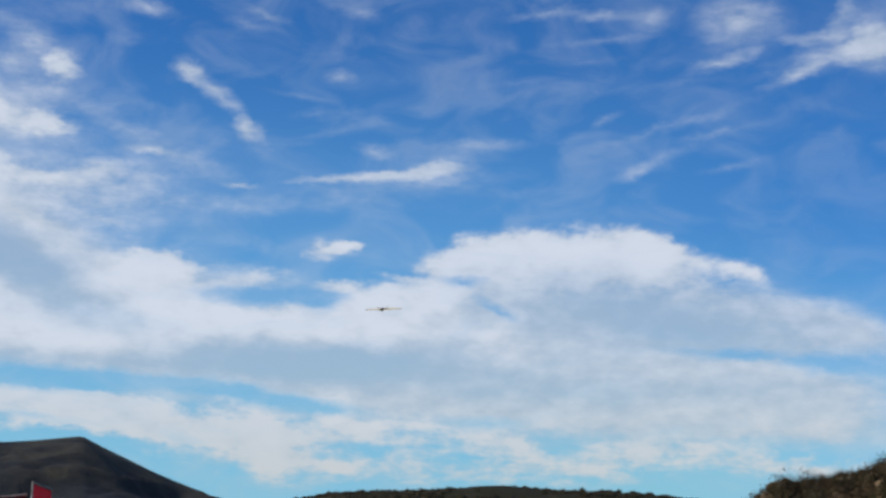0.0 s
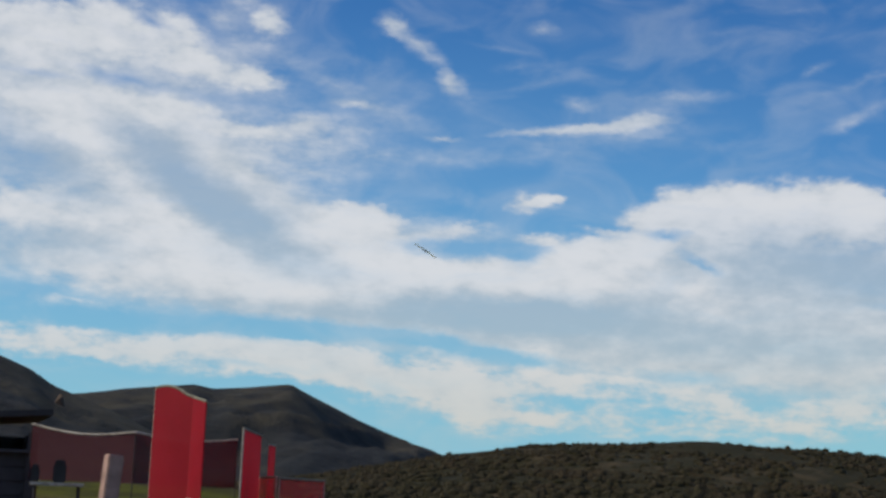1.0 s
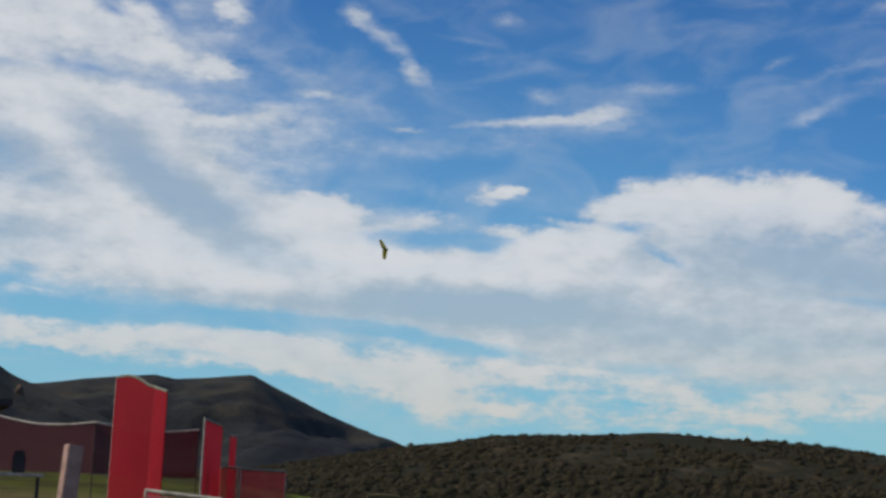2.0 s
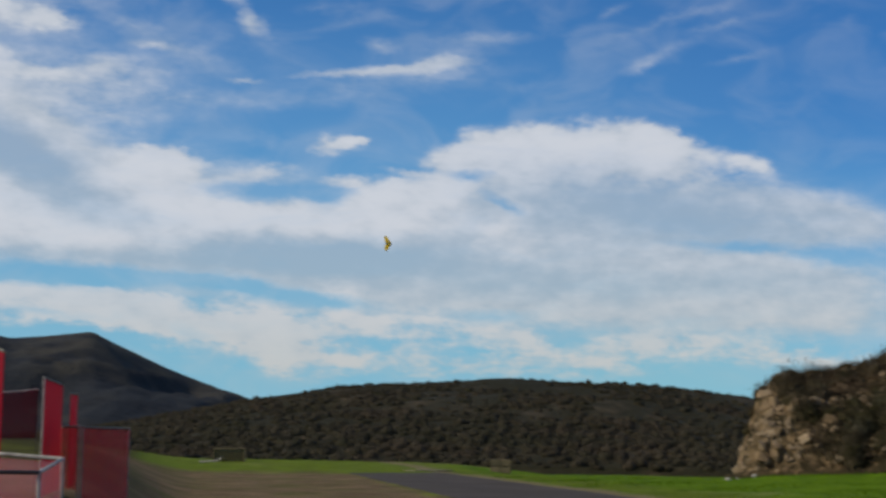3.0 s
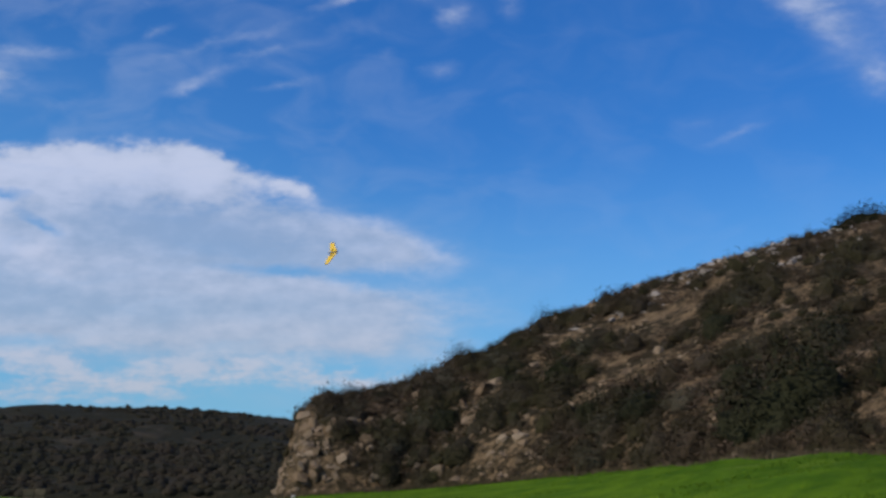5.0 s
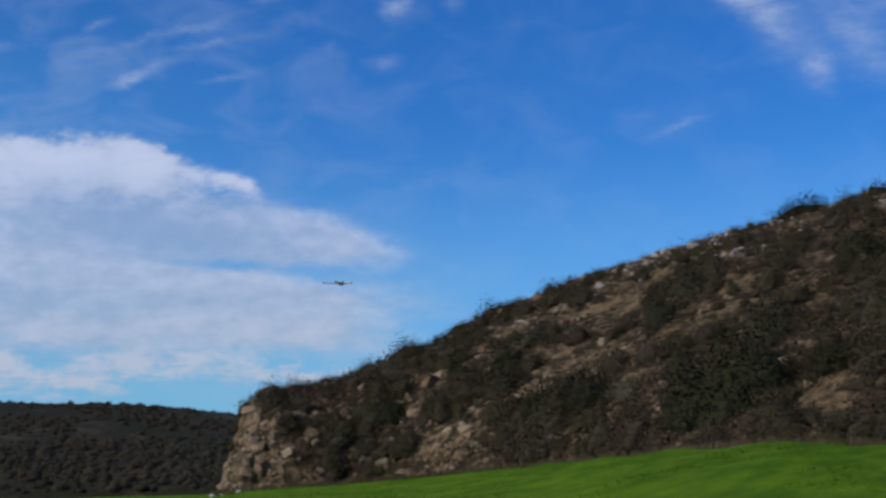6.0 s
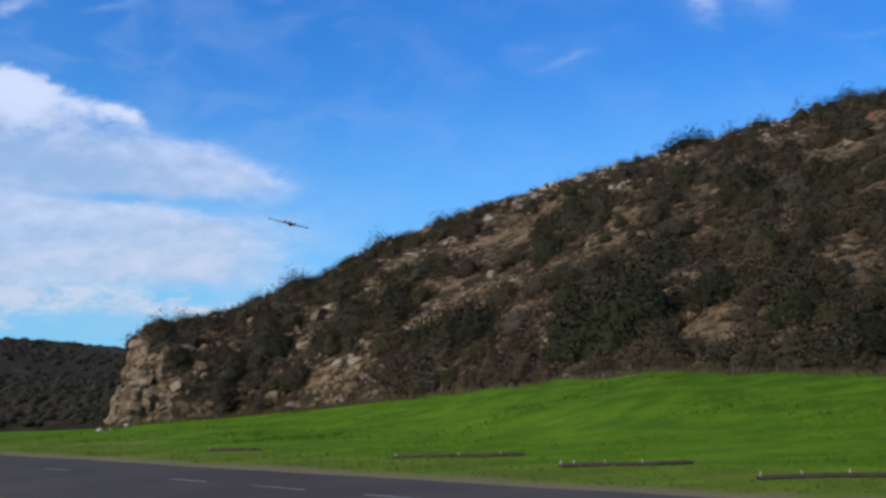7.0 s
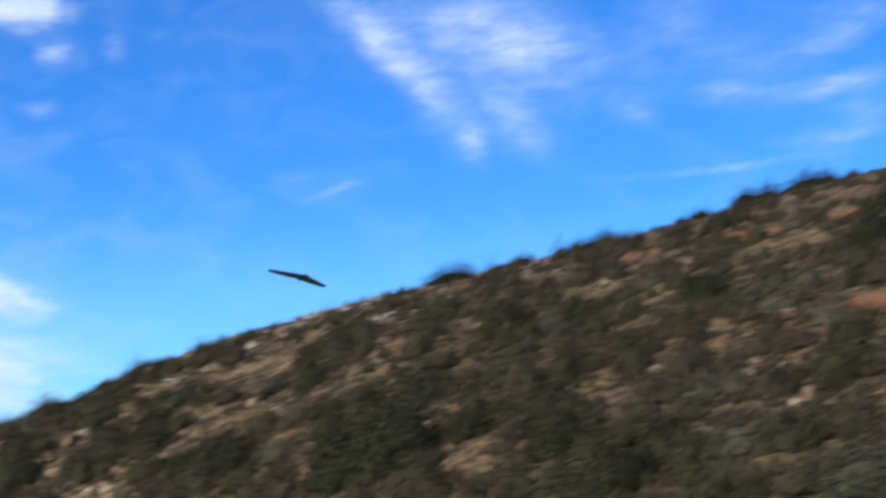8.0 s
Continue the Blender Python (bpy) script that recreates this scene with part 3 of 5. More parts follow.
def box(bm, cx, cy, cz, sx, sy, sz, bev=0.0):
    m = Matrix.Translation((cx, cy, cz)) @ Matrix.Diagonal((sx, sy, sz, 1))
    vs = bmesh.ops.create_cube(bm, size=1, matrix=m)["verts"]
    if bev:
        bmesh.ops.bevel(bm, geom=list({e for v in vs for e in v.link_edges}), offset=bev, segments=2, affect="EDGES")
    return bm


def rod(bm, a, b, r, seg=8, r2=None):
    a, b = Vector(a), Vector(b)
    q = (b - a).to_track_quat("Z", "Y").to_matrix().to_4x4()
    bmesh.ops.create_cone(bm, cap_ends=True, segments=seg, radius1=r, radius2=r if r2 is None else r2, depth=(b - a).length,
                          matrix=Matrix.Translation((a + b) / 2) @ q)
    return bm


def polar(az, d):
    return d * math.sin(radians(az)), d * math.cos(radians(az))


# ---- the lie of the land ----
BASE_AZ = (-20, 5.7, 7.4, 11.2, 17.0, 20.2, 23.5, 26.7, 35.3, 46.0, 70.0)
BASE_D = (90, 86, 87, 86, 76, 69, 62, 58, 51, 46, 44)
BASE_Z = (0, 0.0, 0.27, 0.41, 0.98, 1.30, 1.62, 1.68, 1.27, 0.9, 0.8)
CREST_AZ = (5.0, 7.0, 8.1, 10.8, 12.3, 14.3, 16.8, 18.9, 21.4, 24.4, 27.4, 31.0, 34.6, 38.4, 41.0, 45.4, 60.0, 75.0)
CREST_EL = (1.5, 1.96, 2.68, 3.08, 3.66, 4.30, 5.53, 6.20, 6.93, 7.68, 8.20, 9.02, 9.69, 10.52, 11.08, 11.85, 12.4, 11.0)
CREST_D = (93, 95, 97, 101, 103, 105, 108, 109, 111, 113, 116, 121, 127, 134, 140, 150, 170, 180)


def ground_z(x, y):
    az, d = math.degrees(math.atan2(x, y)), math.hypot(x, y)
    z = 0.0
    if y > 0:
        b, bz = np.interp(az, BASE_AZ, BASE_D), np.interp(az, BASE_AZ, BASE_Z)
        z += float(bz) * float(smooth(0.60, 1.0, d / b)) * float(smooth(3, 9, az))
        # the pit area stands on a low rise
        z += float(smooth(-14.0, -19.4, az) * smooth(9, 16, d)) * (1.0 + 0.85 * float(smooth(23, 46, d)))
        z += 0.30 * float(smooth(0.70, 0.80, d / b) * smooth(1.0, 0.93, d / b) * smooth(13, 20, az)) * (0.35 + abs(fbm(x, y, 4.0, 4, 17.0)))
        z -= 1.1 * float(smooth(93, 102, d) * smooth(-5, 1, az))
        z += 0.45 * float(smooth(92, 124, d) * smooth(2, -14, az) * smooth(-19, -15, az))
    wob = 0.05 * fbm(x, y, 6) + 0.10 * float(smooth(30, 60, d)) * fbm(x, y, 14, 3, 4.0)
    lane = x + 0.225 * y
    return z + wob * (1 - float(smooth(6.5, 7.6, lane) * smooth(15.2, 14.0, lane)))


def hill_z(x, y):
    """Height of the near hill over the plain."""
    az, d = math.degrees(math.atan2(x, y)), math.hypot(x, y)
    b, bz = float(np.interp(az, BASE_AZ, BASE_D)), float(np.interp(az, BASE_AZ, BASE_Z))
    c, el = float(np.interp(az, CREST_AZ, CREST_D)), float(np.interp(az, CREST_AZ, CREST_EL))
    top = EYE[2] + c * math.tan(radians(el))
    s = (d - b) / (c - b)
    if s <= 0:
        h = bz - 0.35 * (b - d)
    elif s <= 1:
        steep = float(smooth(20, 8, az))          # the nose of the hill is a cliff
        p = s ** (0.86 - 0.40 * steep)
        h = bz + (top - bz) * p
    else:
        h = top - 0.06 * (d - c) - 0.0012 * (d - c) ** 2
    end = min(max((az + 0.22 * fbm(x, y, 3, 3, 7.0) - 5.7) / 1.45, 0.0), 1.0)
    h = h * end - 2.0 * (1 - end)
    amp = min(max(s, 0) * 5, 1) * end * (1 - 0.6 * math.exp(-((s - 1) / 0.12) ** 2))
    rough = 0.55 * fbm(x, y, 9, 5, 1.0) + 0.35 * abs(fbm(x, y, 3.5, 4, 3.0))
    crag = float(smooth(17, 10, az) * smooth(0.55, 0.2, s)) * min(max(s, 0) * 8, 1) * end
    rough += crag * (0.9 * abs(fbm(x, y * 0.4, 1.6, 4, 13.0)) - 0.2)
    return h + amp * rough * 1.2


def build_ground():
    rings = [1.2, 3, 5, 6.5] + list(np.arange(8, 160, 1.25)) + [170, 190, 220, 260, 320, 420, 600, 900, 1400, 2200, 3400, 4900]
    turns = sorted(set(np.round(np.concatenate([np.arange(-40, 60, 0.6), np.arange(60, 320, 5.0)]), 2)))
    verts, faces, n = [], [], len(turns)
    for r in rings:
        for a in turns:
            x, y = polar(a, max(r, 0.01))
            z = ground_z(x, y) if r < 300 else -0.2
            verts.append((x, y, z))
    for i in range(len(rings) - 1):
        for j in range(n):
            k = (j + 1) % n
            faces.append((i * n + j, i * n + k, (i + 1) * n + k, (i + 1) * n + j))
    faces.append(tuple(range(n))[::-1])
    faces = [f[::-1] for f in faces]
    ob = new("ground", mesh_of("ground", verts, faces, GRASS))
    return tagged(ob, "green grass field with bare brown dirt and a worn verge", "ground", kind="structure")


def build_slope(name, label, az0, az1, daz, dists, height, mat):
    azs = np.arange(az0, az1 + daz / 2, daz)
    verts, faces, n = [], [], len(azs)
    for d in dists:
        for a in azs:
            x, y = polar(float(a), float(d))
            verts.append((x, y, height(x, y)))
    for i in range(len(dists) - 1):
        for j in range(n - 1):
            faces.append((i * n + j, (i + 1) * n + j, (i + 1) * n + j + 1, i * n + j + 1)[::-1])
    ob = new(name, mesh_of(name, verts, faces, mat))
    return tagged(ob, label, "hill", kind="structure")


RIDGE_AZ = (-40, -25, -20, -17, -12.4, -8.5, -4.9, -2.9, 2.5, 6.9, 12, 20, 30)
RIDGE_EL = (-0.5, 0.0, 0.35, 0.84, 1.72, 2.25, 2.50, 2.61, 2.33, 1.83, 1.2, 0.6, 0.2)


def ridge_z(x, y):
    az, d = math.degrees(math.atan2(x, y)), math.hypot(x, y)
    top = EYE[2] + 330 * math.tan(radians(float(np.interp(az, RIDGE_AZ, RIDGE_EL))))
    s = (d - 140) / 190
    base = 0.3 * float(smooth(4, -14, az)) - 0.6
    h = base + (top - base) * max(s, 0) ** 0.8 if s < 1 else top - 0.05 * (d - 330)
    return h + 1.6 * min(max(s, 0) * 4, 1) * fbm(x, y, 40, 4, 2.0) * (1 - 0.7 * math.exp(-((s - 1) / 0.15) ** 2)) - (1.5 if s < 0 else 0)


PEAK_AZ = (-45, -33, -27.5, -26.0, -23.4, -21.7, -21.0, -19.6, -18.1, -16.9, -15.4, -12.4, -8.0, 0)
PEAK_EL = (3.0, 3.2, 3.40, 3.50, 3.86, 4.05, 3.92, 4.05, 4.22, 3.66, 3.00, 1.84, 0.4, 0.0)


def mountain_z(x, y):
    az, d = math.degrees(math.atan2(x, y)), math.hypot(x, y)
    top = EYE[2] + 1900 * math.tan(radians(float(np.interp(az, PEAK_AZ, PEAK_EL))))
    s = (d - 900) / 1000
    gully = fbm(x * 1.0, y * 0.35, 170, 5, 5.0)
    if s < 1:
        h = top * max(s, 0) ** 1.15
    else:
        h = top - 0.25 * (d - 1900)
    return h + (12 - 40 * abs(gully)) * min(max(s, 0) * 3, 1) * (1 - 0.93 * math.exp(-((s - 1) / 0.16) ** 2)) - 1


SPUR_AZ = (-60, -40, -31, -29.0, -27.7, -26.9, -24.7, -23.2, -20.5, -17.0)
SPUR_EL = (4.0, 6.0, 5.5, 4.80, 4.30, 3.78, 2.95, 2.28, 1.3, 0.3)


def spur_z(x, y):
    az, d = math.degrees(math.atan2(x, y)), math.hypot(x, y)
    top = EYE[2] + 800 * math.tan(radians(float(np.interp(az, SPUR_AZ, SPUR_EL))))
    s = (d - 300) / 500
    h = top * max(s, 0) if s < 1 else top - 0.3 * (d - 800)
    return h + 9 * fbm(x, y, 90, 5, 8.0) * min(max(s, 0) * 3, 1) * (1 - 0.9 * math.exp(-((s - 1) / 0.12) ** 2)) - 1


ground = build_ground()
near_hill = build_slope("near_hill", "steep rocky hillside of tan earth and dark brush", 5.0, 62, 0.13, np.arange(43, 196, 0.8), hill_z, HILL)
brushy_ridge = build_slope("brushy_ridge", "low dark ridge covered in brush behind the field", -40, 30, 0.35, np.concatenate([np.arange(136, 345, 3.0), np.arange(345, 520, 15)]), ridge_z, FAR_HILL)
mountain = build_slope("mountain", "distant bare mountain with dark gullies", -60, 2, 0.22, np.concatenate([np.arange(850, 1950, 18.0), np.arange(1950, 2500, 60)]), mountain_z, MOUNTAIN)
spur = build_slope("mountain_spur", "dark shaded mountain spur beyond the pits", -60, -16, 0.25, np.concatenate([np.arange(290, 830, 10.0), np.arange(830, 1000, 30)]), spur_z, MOUNTAIN)


# ---- runway ----
def runway_x(y, k):
    """k 0 at the near edge, 1 at the far edge."""
    return 7.6 - 0.2275 * y + 6.4 * k


def build_runway():
    bm = bmesh.new()
    ys = np.arange(-30, 104, 2.0)
    rows = []
    for y in ys:
        row = []
        for k in np.linspace(0, 1, 7):
            e = 0.18 * fbm(float(y), 7 * k, 3.0, 3, 2.0) if k in (0, 1) else 0
            row.append(bm.verts.new((runway_x(y, k) + e, y, 0.022)))
        rows.append(row)
    for a, b in zip(rows, rows[1:]):
        for i in range(6):
            bm.faces.new((a[i], a[i + 1], b[i + 1], b[i]))
    ext = bmesh.ops.extrude_face_region(bm, geom=bm.faces[:])
    bmesh.ops.translate(bm, verts=[v for v in ext["geom"] if isinstance(v, bmesh.types.BMVert)], vec=(0, 0, -0.15))
    bmesh.ops.recalc_face_normals(bm, faces=bm.faces)
    road = tagged(part("road", bm, ASPHALT), "narrow dark asphalt model runway with worn paint", "runway", kind="structure")
    proto = None
    for i, (y0, length) in enumerate(((21.2, 1.8), (25.1, 2.0), (29.2, 1.9), (37.6, 2.0))):
        bm = bmesh.new()
        x0, x1 = runway_x(y0, 0.63), runway_x(y0 + length, 0.63)
        vs = [bm.verts.new(v) for v in ((x0, y0, 0.027), (x0 + 0.06, y0, 0.027), (x1 + 0.06, y0 + length, 0.027), (x1, y0 + length, 0.027))]
        bm.faces.new(vs)
        ext = bmesh.ops.extrude_face_region(bm, geom=bm.faces[:])
        bmesh.ops.translate(bm, verts=[v for v in ext["geom"] if isinstance(v, bmesh.types.BMVert)], vec=(0, 0, -0.004))
        part("dash", bm, PAINT, road)


build_runway()


# ---- brush and rocks ----
def shrub_mesh(name, seed, leaves, mat, leaf=0.05, tall=0.8, core=0.74, lean=0.5, twigs=0):
    """A domed bush about 1 m across: stems, a lumpy inner mass and fine leaf sprays standing out of it."""
    rng = random.Random(seed)
    off = rng.uniform(0, 50)

    def reach(u):
        return 0.5 * (1 + 0.42 * fbm(u.x * 1.5 + u.z + off, u.y * 1.5 + off, 0.75, 3, off))

    verts, faces = [], []
    if core:
        ball = bmesh.new()
        bmesh.ops.create_icosphere(ball, subdivisions=2, radius=1)
        for v in ball.verts:
            k = reach(v.co) * core
            verts.append((v.co.x * k, v.co.y * k, max(v.co.z, -0.25) * k * 2 * tall * 0.85))
        faces = [tuple(v.index for v in f.verts) for f in ball.faces]
        ball.free()
    for i in range(5 + twigs):
        a, r, w, n = rng.uniform(0, 6.28), rng.uniform(0.1, 0.42 if i >= 5 else 0.25), 0.014, len(verts)
        verts += [(w, 0, -0.2), (-w, w, -0.2), (-w, -w, -0.2), (math.cos(a) * r, math.sin(a) * r, tall * (rng.uniform(0.4, 0.75) if i < 5 else rng.uniform(0.7, 1.25)))]
        faces += [(n, n + 1, n + 3), (n + 1, n + 2, n + 3), (n + 2, n, n + 3)]
    for i in range(leaves):
        d = Vector((rng.gauss(0, 1), rng.gauss(0, 1), abs(rng.gauss(0, 1)) - 0.12)).normalized()
        k = reach(d) * (rng.uniform(0.72, 1.12) if core else rng.uniform(0.25, 1.15))
        c = Vector((d.x * k, d.y * k, max(d.z, 0) * k * 2 * tall + rng.uniform(-0.02, 0.06)))
        u = (Vector((rng.gauss(0, 1), rng.gauss(0, 1), rng.gauss(0, 1))).cross(d).normalized() + d * rng.uniform(0.0, 0.8) + Vector((0, 0, lean))).normalized()
        v = d.cross(u).normalized()
        q = leaf * rng.uniform(0.6, 1.5)
        n = len(verts)
        verts += [c - v * q * 0.42, c + v * q * 0.42, c + u * q * 1.6]
        faces.append((n, n + 1, n + 2))
    return mesh_of(name, verts, faces, mat, False)


def rock_mesh(name, seed, flat=0.75):
    rng = random.Random(seed)
    bm = bmesh.new()
    for _ in range(16):
        d = Vector((rng.gauss(0, 1), rng.gauss(0, 1), rng.gauss(0, 1))).normalized() * rng.uniform(0.34, 0.60)
        bm.verts.new((d.x * 1.15, d.y * 0.9, d.z * flat))
    hull = bmesh.ops.convex_hull(bm, input=bm.verts[:])
    bmesh.ops.delete(bm, geom=[v for v in bm.verts if not v.link_faces], context="VERTS")
    bmesh.ops.bevel(bm, geom=bm.edges[:], offset=0.018, segments=1, affect="EDGES")
    me = bpy.data.meshes.new(name)
    bm.to_mesh(me)
    bm.free()
    me.materials.append(ROCK)
    return me


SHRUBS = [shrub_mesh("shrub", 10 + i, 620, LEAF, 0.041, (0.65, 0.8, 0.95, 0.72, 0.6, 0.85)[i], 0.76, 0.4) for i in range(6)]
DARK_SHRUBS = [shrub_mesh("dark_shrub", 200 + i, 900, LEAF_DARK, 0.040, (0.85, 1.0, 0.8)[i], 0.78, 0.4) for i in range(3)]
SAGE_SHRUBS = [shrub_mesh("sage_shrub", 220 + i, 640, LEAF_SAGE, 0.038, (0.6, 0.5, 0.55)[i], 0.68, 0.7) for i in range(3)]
ROCKS = [rock_mesh("boulder", 40 + i, (0.7, 0.9, 0.55, 0.8, 0.65)[i]) for i in range(5)]


def joined(name, label, category, items, mat, shade=False):
    """Many small alike things, placed by (mesh, pose) and joined into one object."""
    vs, fs, cnt = [], [], 0
    cache = {}
    for me, m in items:
        if me.name not in cache:
            co = np.empty(len(me.vertices) * 3)
            me.vertices.foreach_get("co", co)
            cache[me.name] = (co.reshape(-1, 3), [tuple(p.vertices) for p in me.polygons])
        co, polys = cache[me.name]
        a = np.array(m)
        vs.append(co @ a[:3, :3].T + a[:3, 3])
        fs += [tuple(i + cnt for i in p) for p in polys]
        cnt += len(co)
    me = bpy.data.meshes.new(name)
    me.from_pydata(np.concatenate(vs).tolist(), [], fs)
    me.materials.append(mat)
    me.polygons.foreach_set("use_smooth", [shade] * len(me.polygons))
    return tagged(new(name, me), label, category, kind="stuff")


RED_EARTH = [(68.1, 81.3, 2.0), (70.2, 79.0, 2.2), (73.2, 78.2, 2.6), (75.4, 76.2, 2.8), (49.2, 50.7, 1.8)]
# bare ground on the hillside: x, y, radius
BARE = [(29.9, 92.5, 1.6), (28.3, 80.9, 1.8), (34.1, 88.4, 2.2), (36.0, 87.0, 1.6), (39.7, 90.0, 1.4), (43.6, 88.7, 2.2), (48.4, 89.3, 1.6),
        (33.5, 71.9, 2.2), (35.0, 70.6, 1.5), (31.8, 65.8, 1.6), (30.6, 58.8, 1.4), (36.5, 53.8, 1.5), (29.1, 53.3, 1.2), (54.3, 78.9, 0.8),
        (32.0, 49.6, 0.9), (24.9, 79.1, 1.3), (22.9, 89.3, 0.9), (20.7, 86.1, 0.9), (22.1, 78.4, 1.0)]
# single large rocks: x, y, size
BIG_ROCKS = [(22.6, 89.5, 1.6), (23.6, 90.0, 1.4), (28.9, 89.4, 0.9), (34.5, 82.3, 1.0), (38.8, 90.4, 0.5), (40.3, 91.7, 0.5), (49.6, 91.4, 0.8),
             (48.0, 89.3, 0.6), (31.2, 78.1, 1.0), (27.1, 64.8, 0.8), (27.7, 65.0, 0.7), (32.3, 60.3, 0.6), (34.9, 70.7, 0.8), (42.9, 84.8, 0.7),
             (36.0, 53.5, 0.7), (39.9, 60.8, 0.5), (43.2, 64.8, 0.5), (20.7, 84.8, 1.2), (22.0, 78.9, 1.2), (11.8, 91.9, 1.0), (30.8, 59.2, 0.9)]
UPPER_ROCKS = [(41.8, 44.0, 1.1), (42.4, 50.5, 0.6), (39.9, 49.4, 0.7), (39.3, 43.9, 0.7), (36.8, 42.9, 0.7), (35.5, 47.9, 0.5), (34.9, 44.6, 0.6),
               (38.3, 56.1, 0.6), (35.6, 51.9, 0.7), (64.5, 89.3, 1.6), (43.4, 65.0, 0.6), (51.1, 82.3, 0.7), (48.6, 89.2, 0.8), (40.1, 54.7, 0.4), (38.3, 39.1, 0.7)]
# tall bushes with a darker leaf colour: x, y, size
DARK_BUSHES = [(27.3, 57.4, 3.6), (28.4, 56.6, 3.0), (26.2, 58.6, 2.8), (33.4, 64.7, 2.2), (44.2, 66.6, 1.6), (25.9, 70.1, 2.6), (24.9, 75.2, 2.2), (26.3, 85.3, 2.2),
               (19.6, 86.6, 1.9), (17.0, 94.5, 1.1), (42.9, 71.9, 2.0), (33.1, 77.0, 1.9), (28.5, 64.6, 1.7), (24.2, 88.1, 1.7), (31.0, 55.1, 1.8),
               (30.9, 49.8, 1.5), (51.1, 64.7, 2.6), (61.0, 61.7, 3.0), (30.8, 43.8, 2.0), (31.6, 49.3, 2.0)]
GREY_BUSHES = [(47.6, 55.1, 3.0), (47.3, 50.7, 2.4), (33.9, 35.9, 2.6), (35.2, 34.8, 2.0), (32.3, 40.3, 1.6), (37.0, 62.0, 1.4), (15.2, 93.0, 1.4), (21.5, 95.0, 1.3)]


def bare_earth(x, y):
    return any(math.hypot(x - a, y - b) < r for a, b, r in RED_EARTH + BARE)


def on_hill(rng):
    az = rng.uniform(6.3, 55)
    b, c = float(np.interp(az, BASE_AZ, BASE_D)), float(np.interp(az, CREST_AZ, CREST_D))
    s = rng.random() ** 1.15
    d = b + (c - b) * s * 1.02
    return (*polar(az, d), az, d, s)


def trunk_mesh(seed):
    """A short trunk that forks at the ground."""
    rng = random.Random(seed)
    bm = bmesh.new()
    for i in range(6):
        a, r = i * 1.05 + rng.uniform(-0.3, 0.3), rng.uniform(0.14, 0.30)
        rod(bm, (math.cos(a) * 0.05, math.sin(a) * 0.05, -0.1), (math.cos(a) * r, math.sin(a) * r, rng.uniform(0.35, 0.6)), 0.020, 6, 0.008)
    me = bpy.data.meshes.new("trunk")
    bm.to_mesh(me)
    bm.free()
    me.materials.append(BARK)
    return me


BARK = plain("grey_bark", (0.075, 0.058, 0.042), 0.9, 0, 0.4, 9)
TRUNKS = [trunk_mesh(300 + i) for i in range(3)]


def large_bush(crown, k, m, label, group):
    thing = new("shrub", None)
    thing.matrix_world = m
    tagged(thing, label, "shrub", group)
    for name, me in (("crown", crown), ("trunk", TRUNKS[k % 3])):
        new(name, me).parent = thing


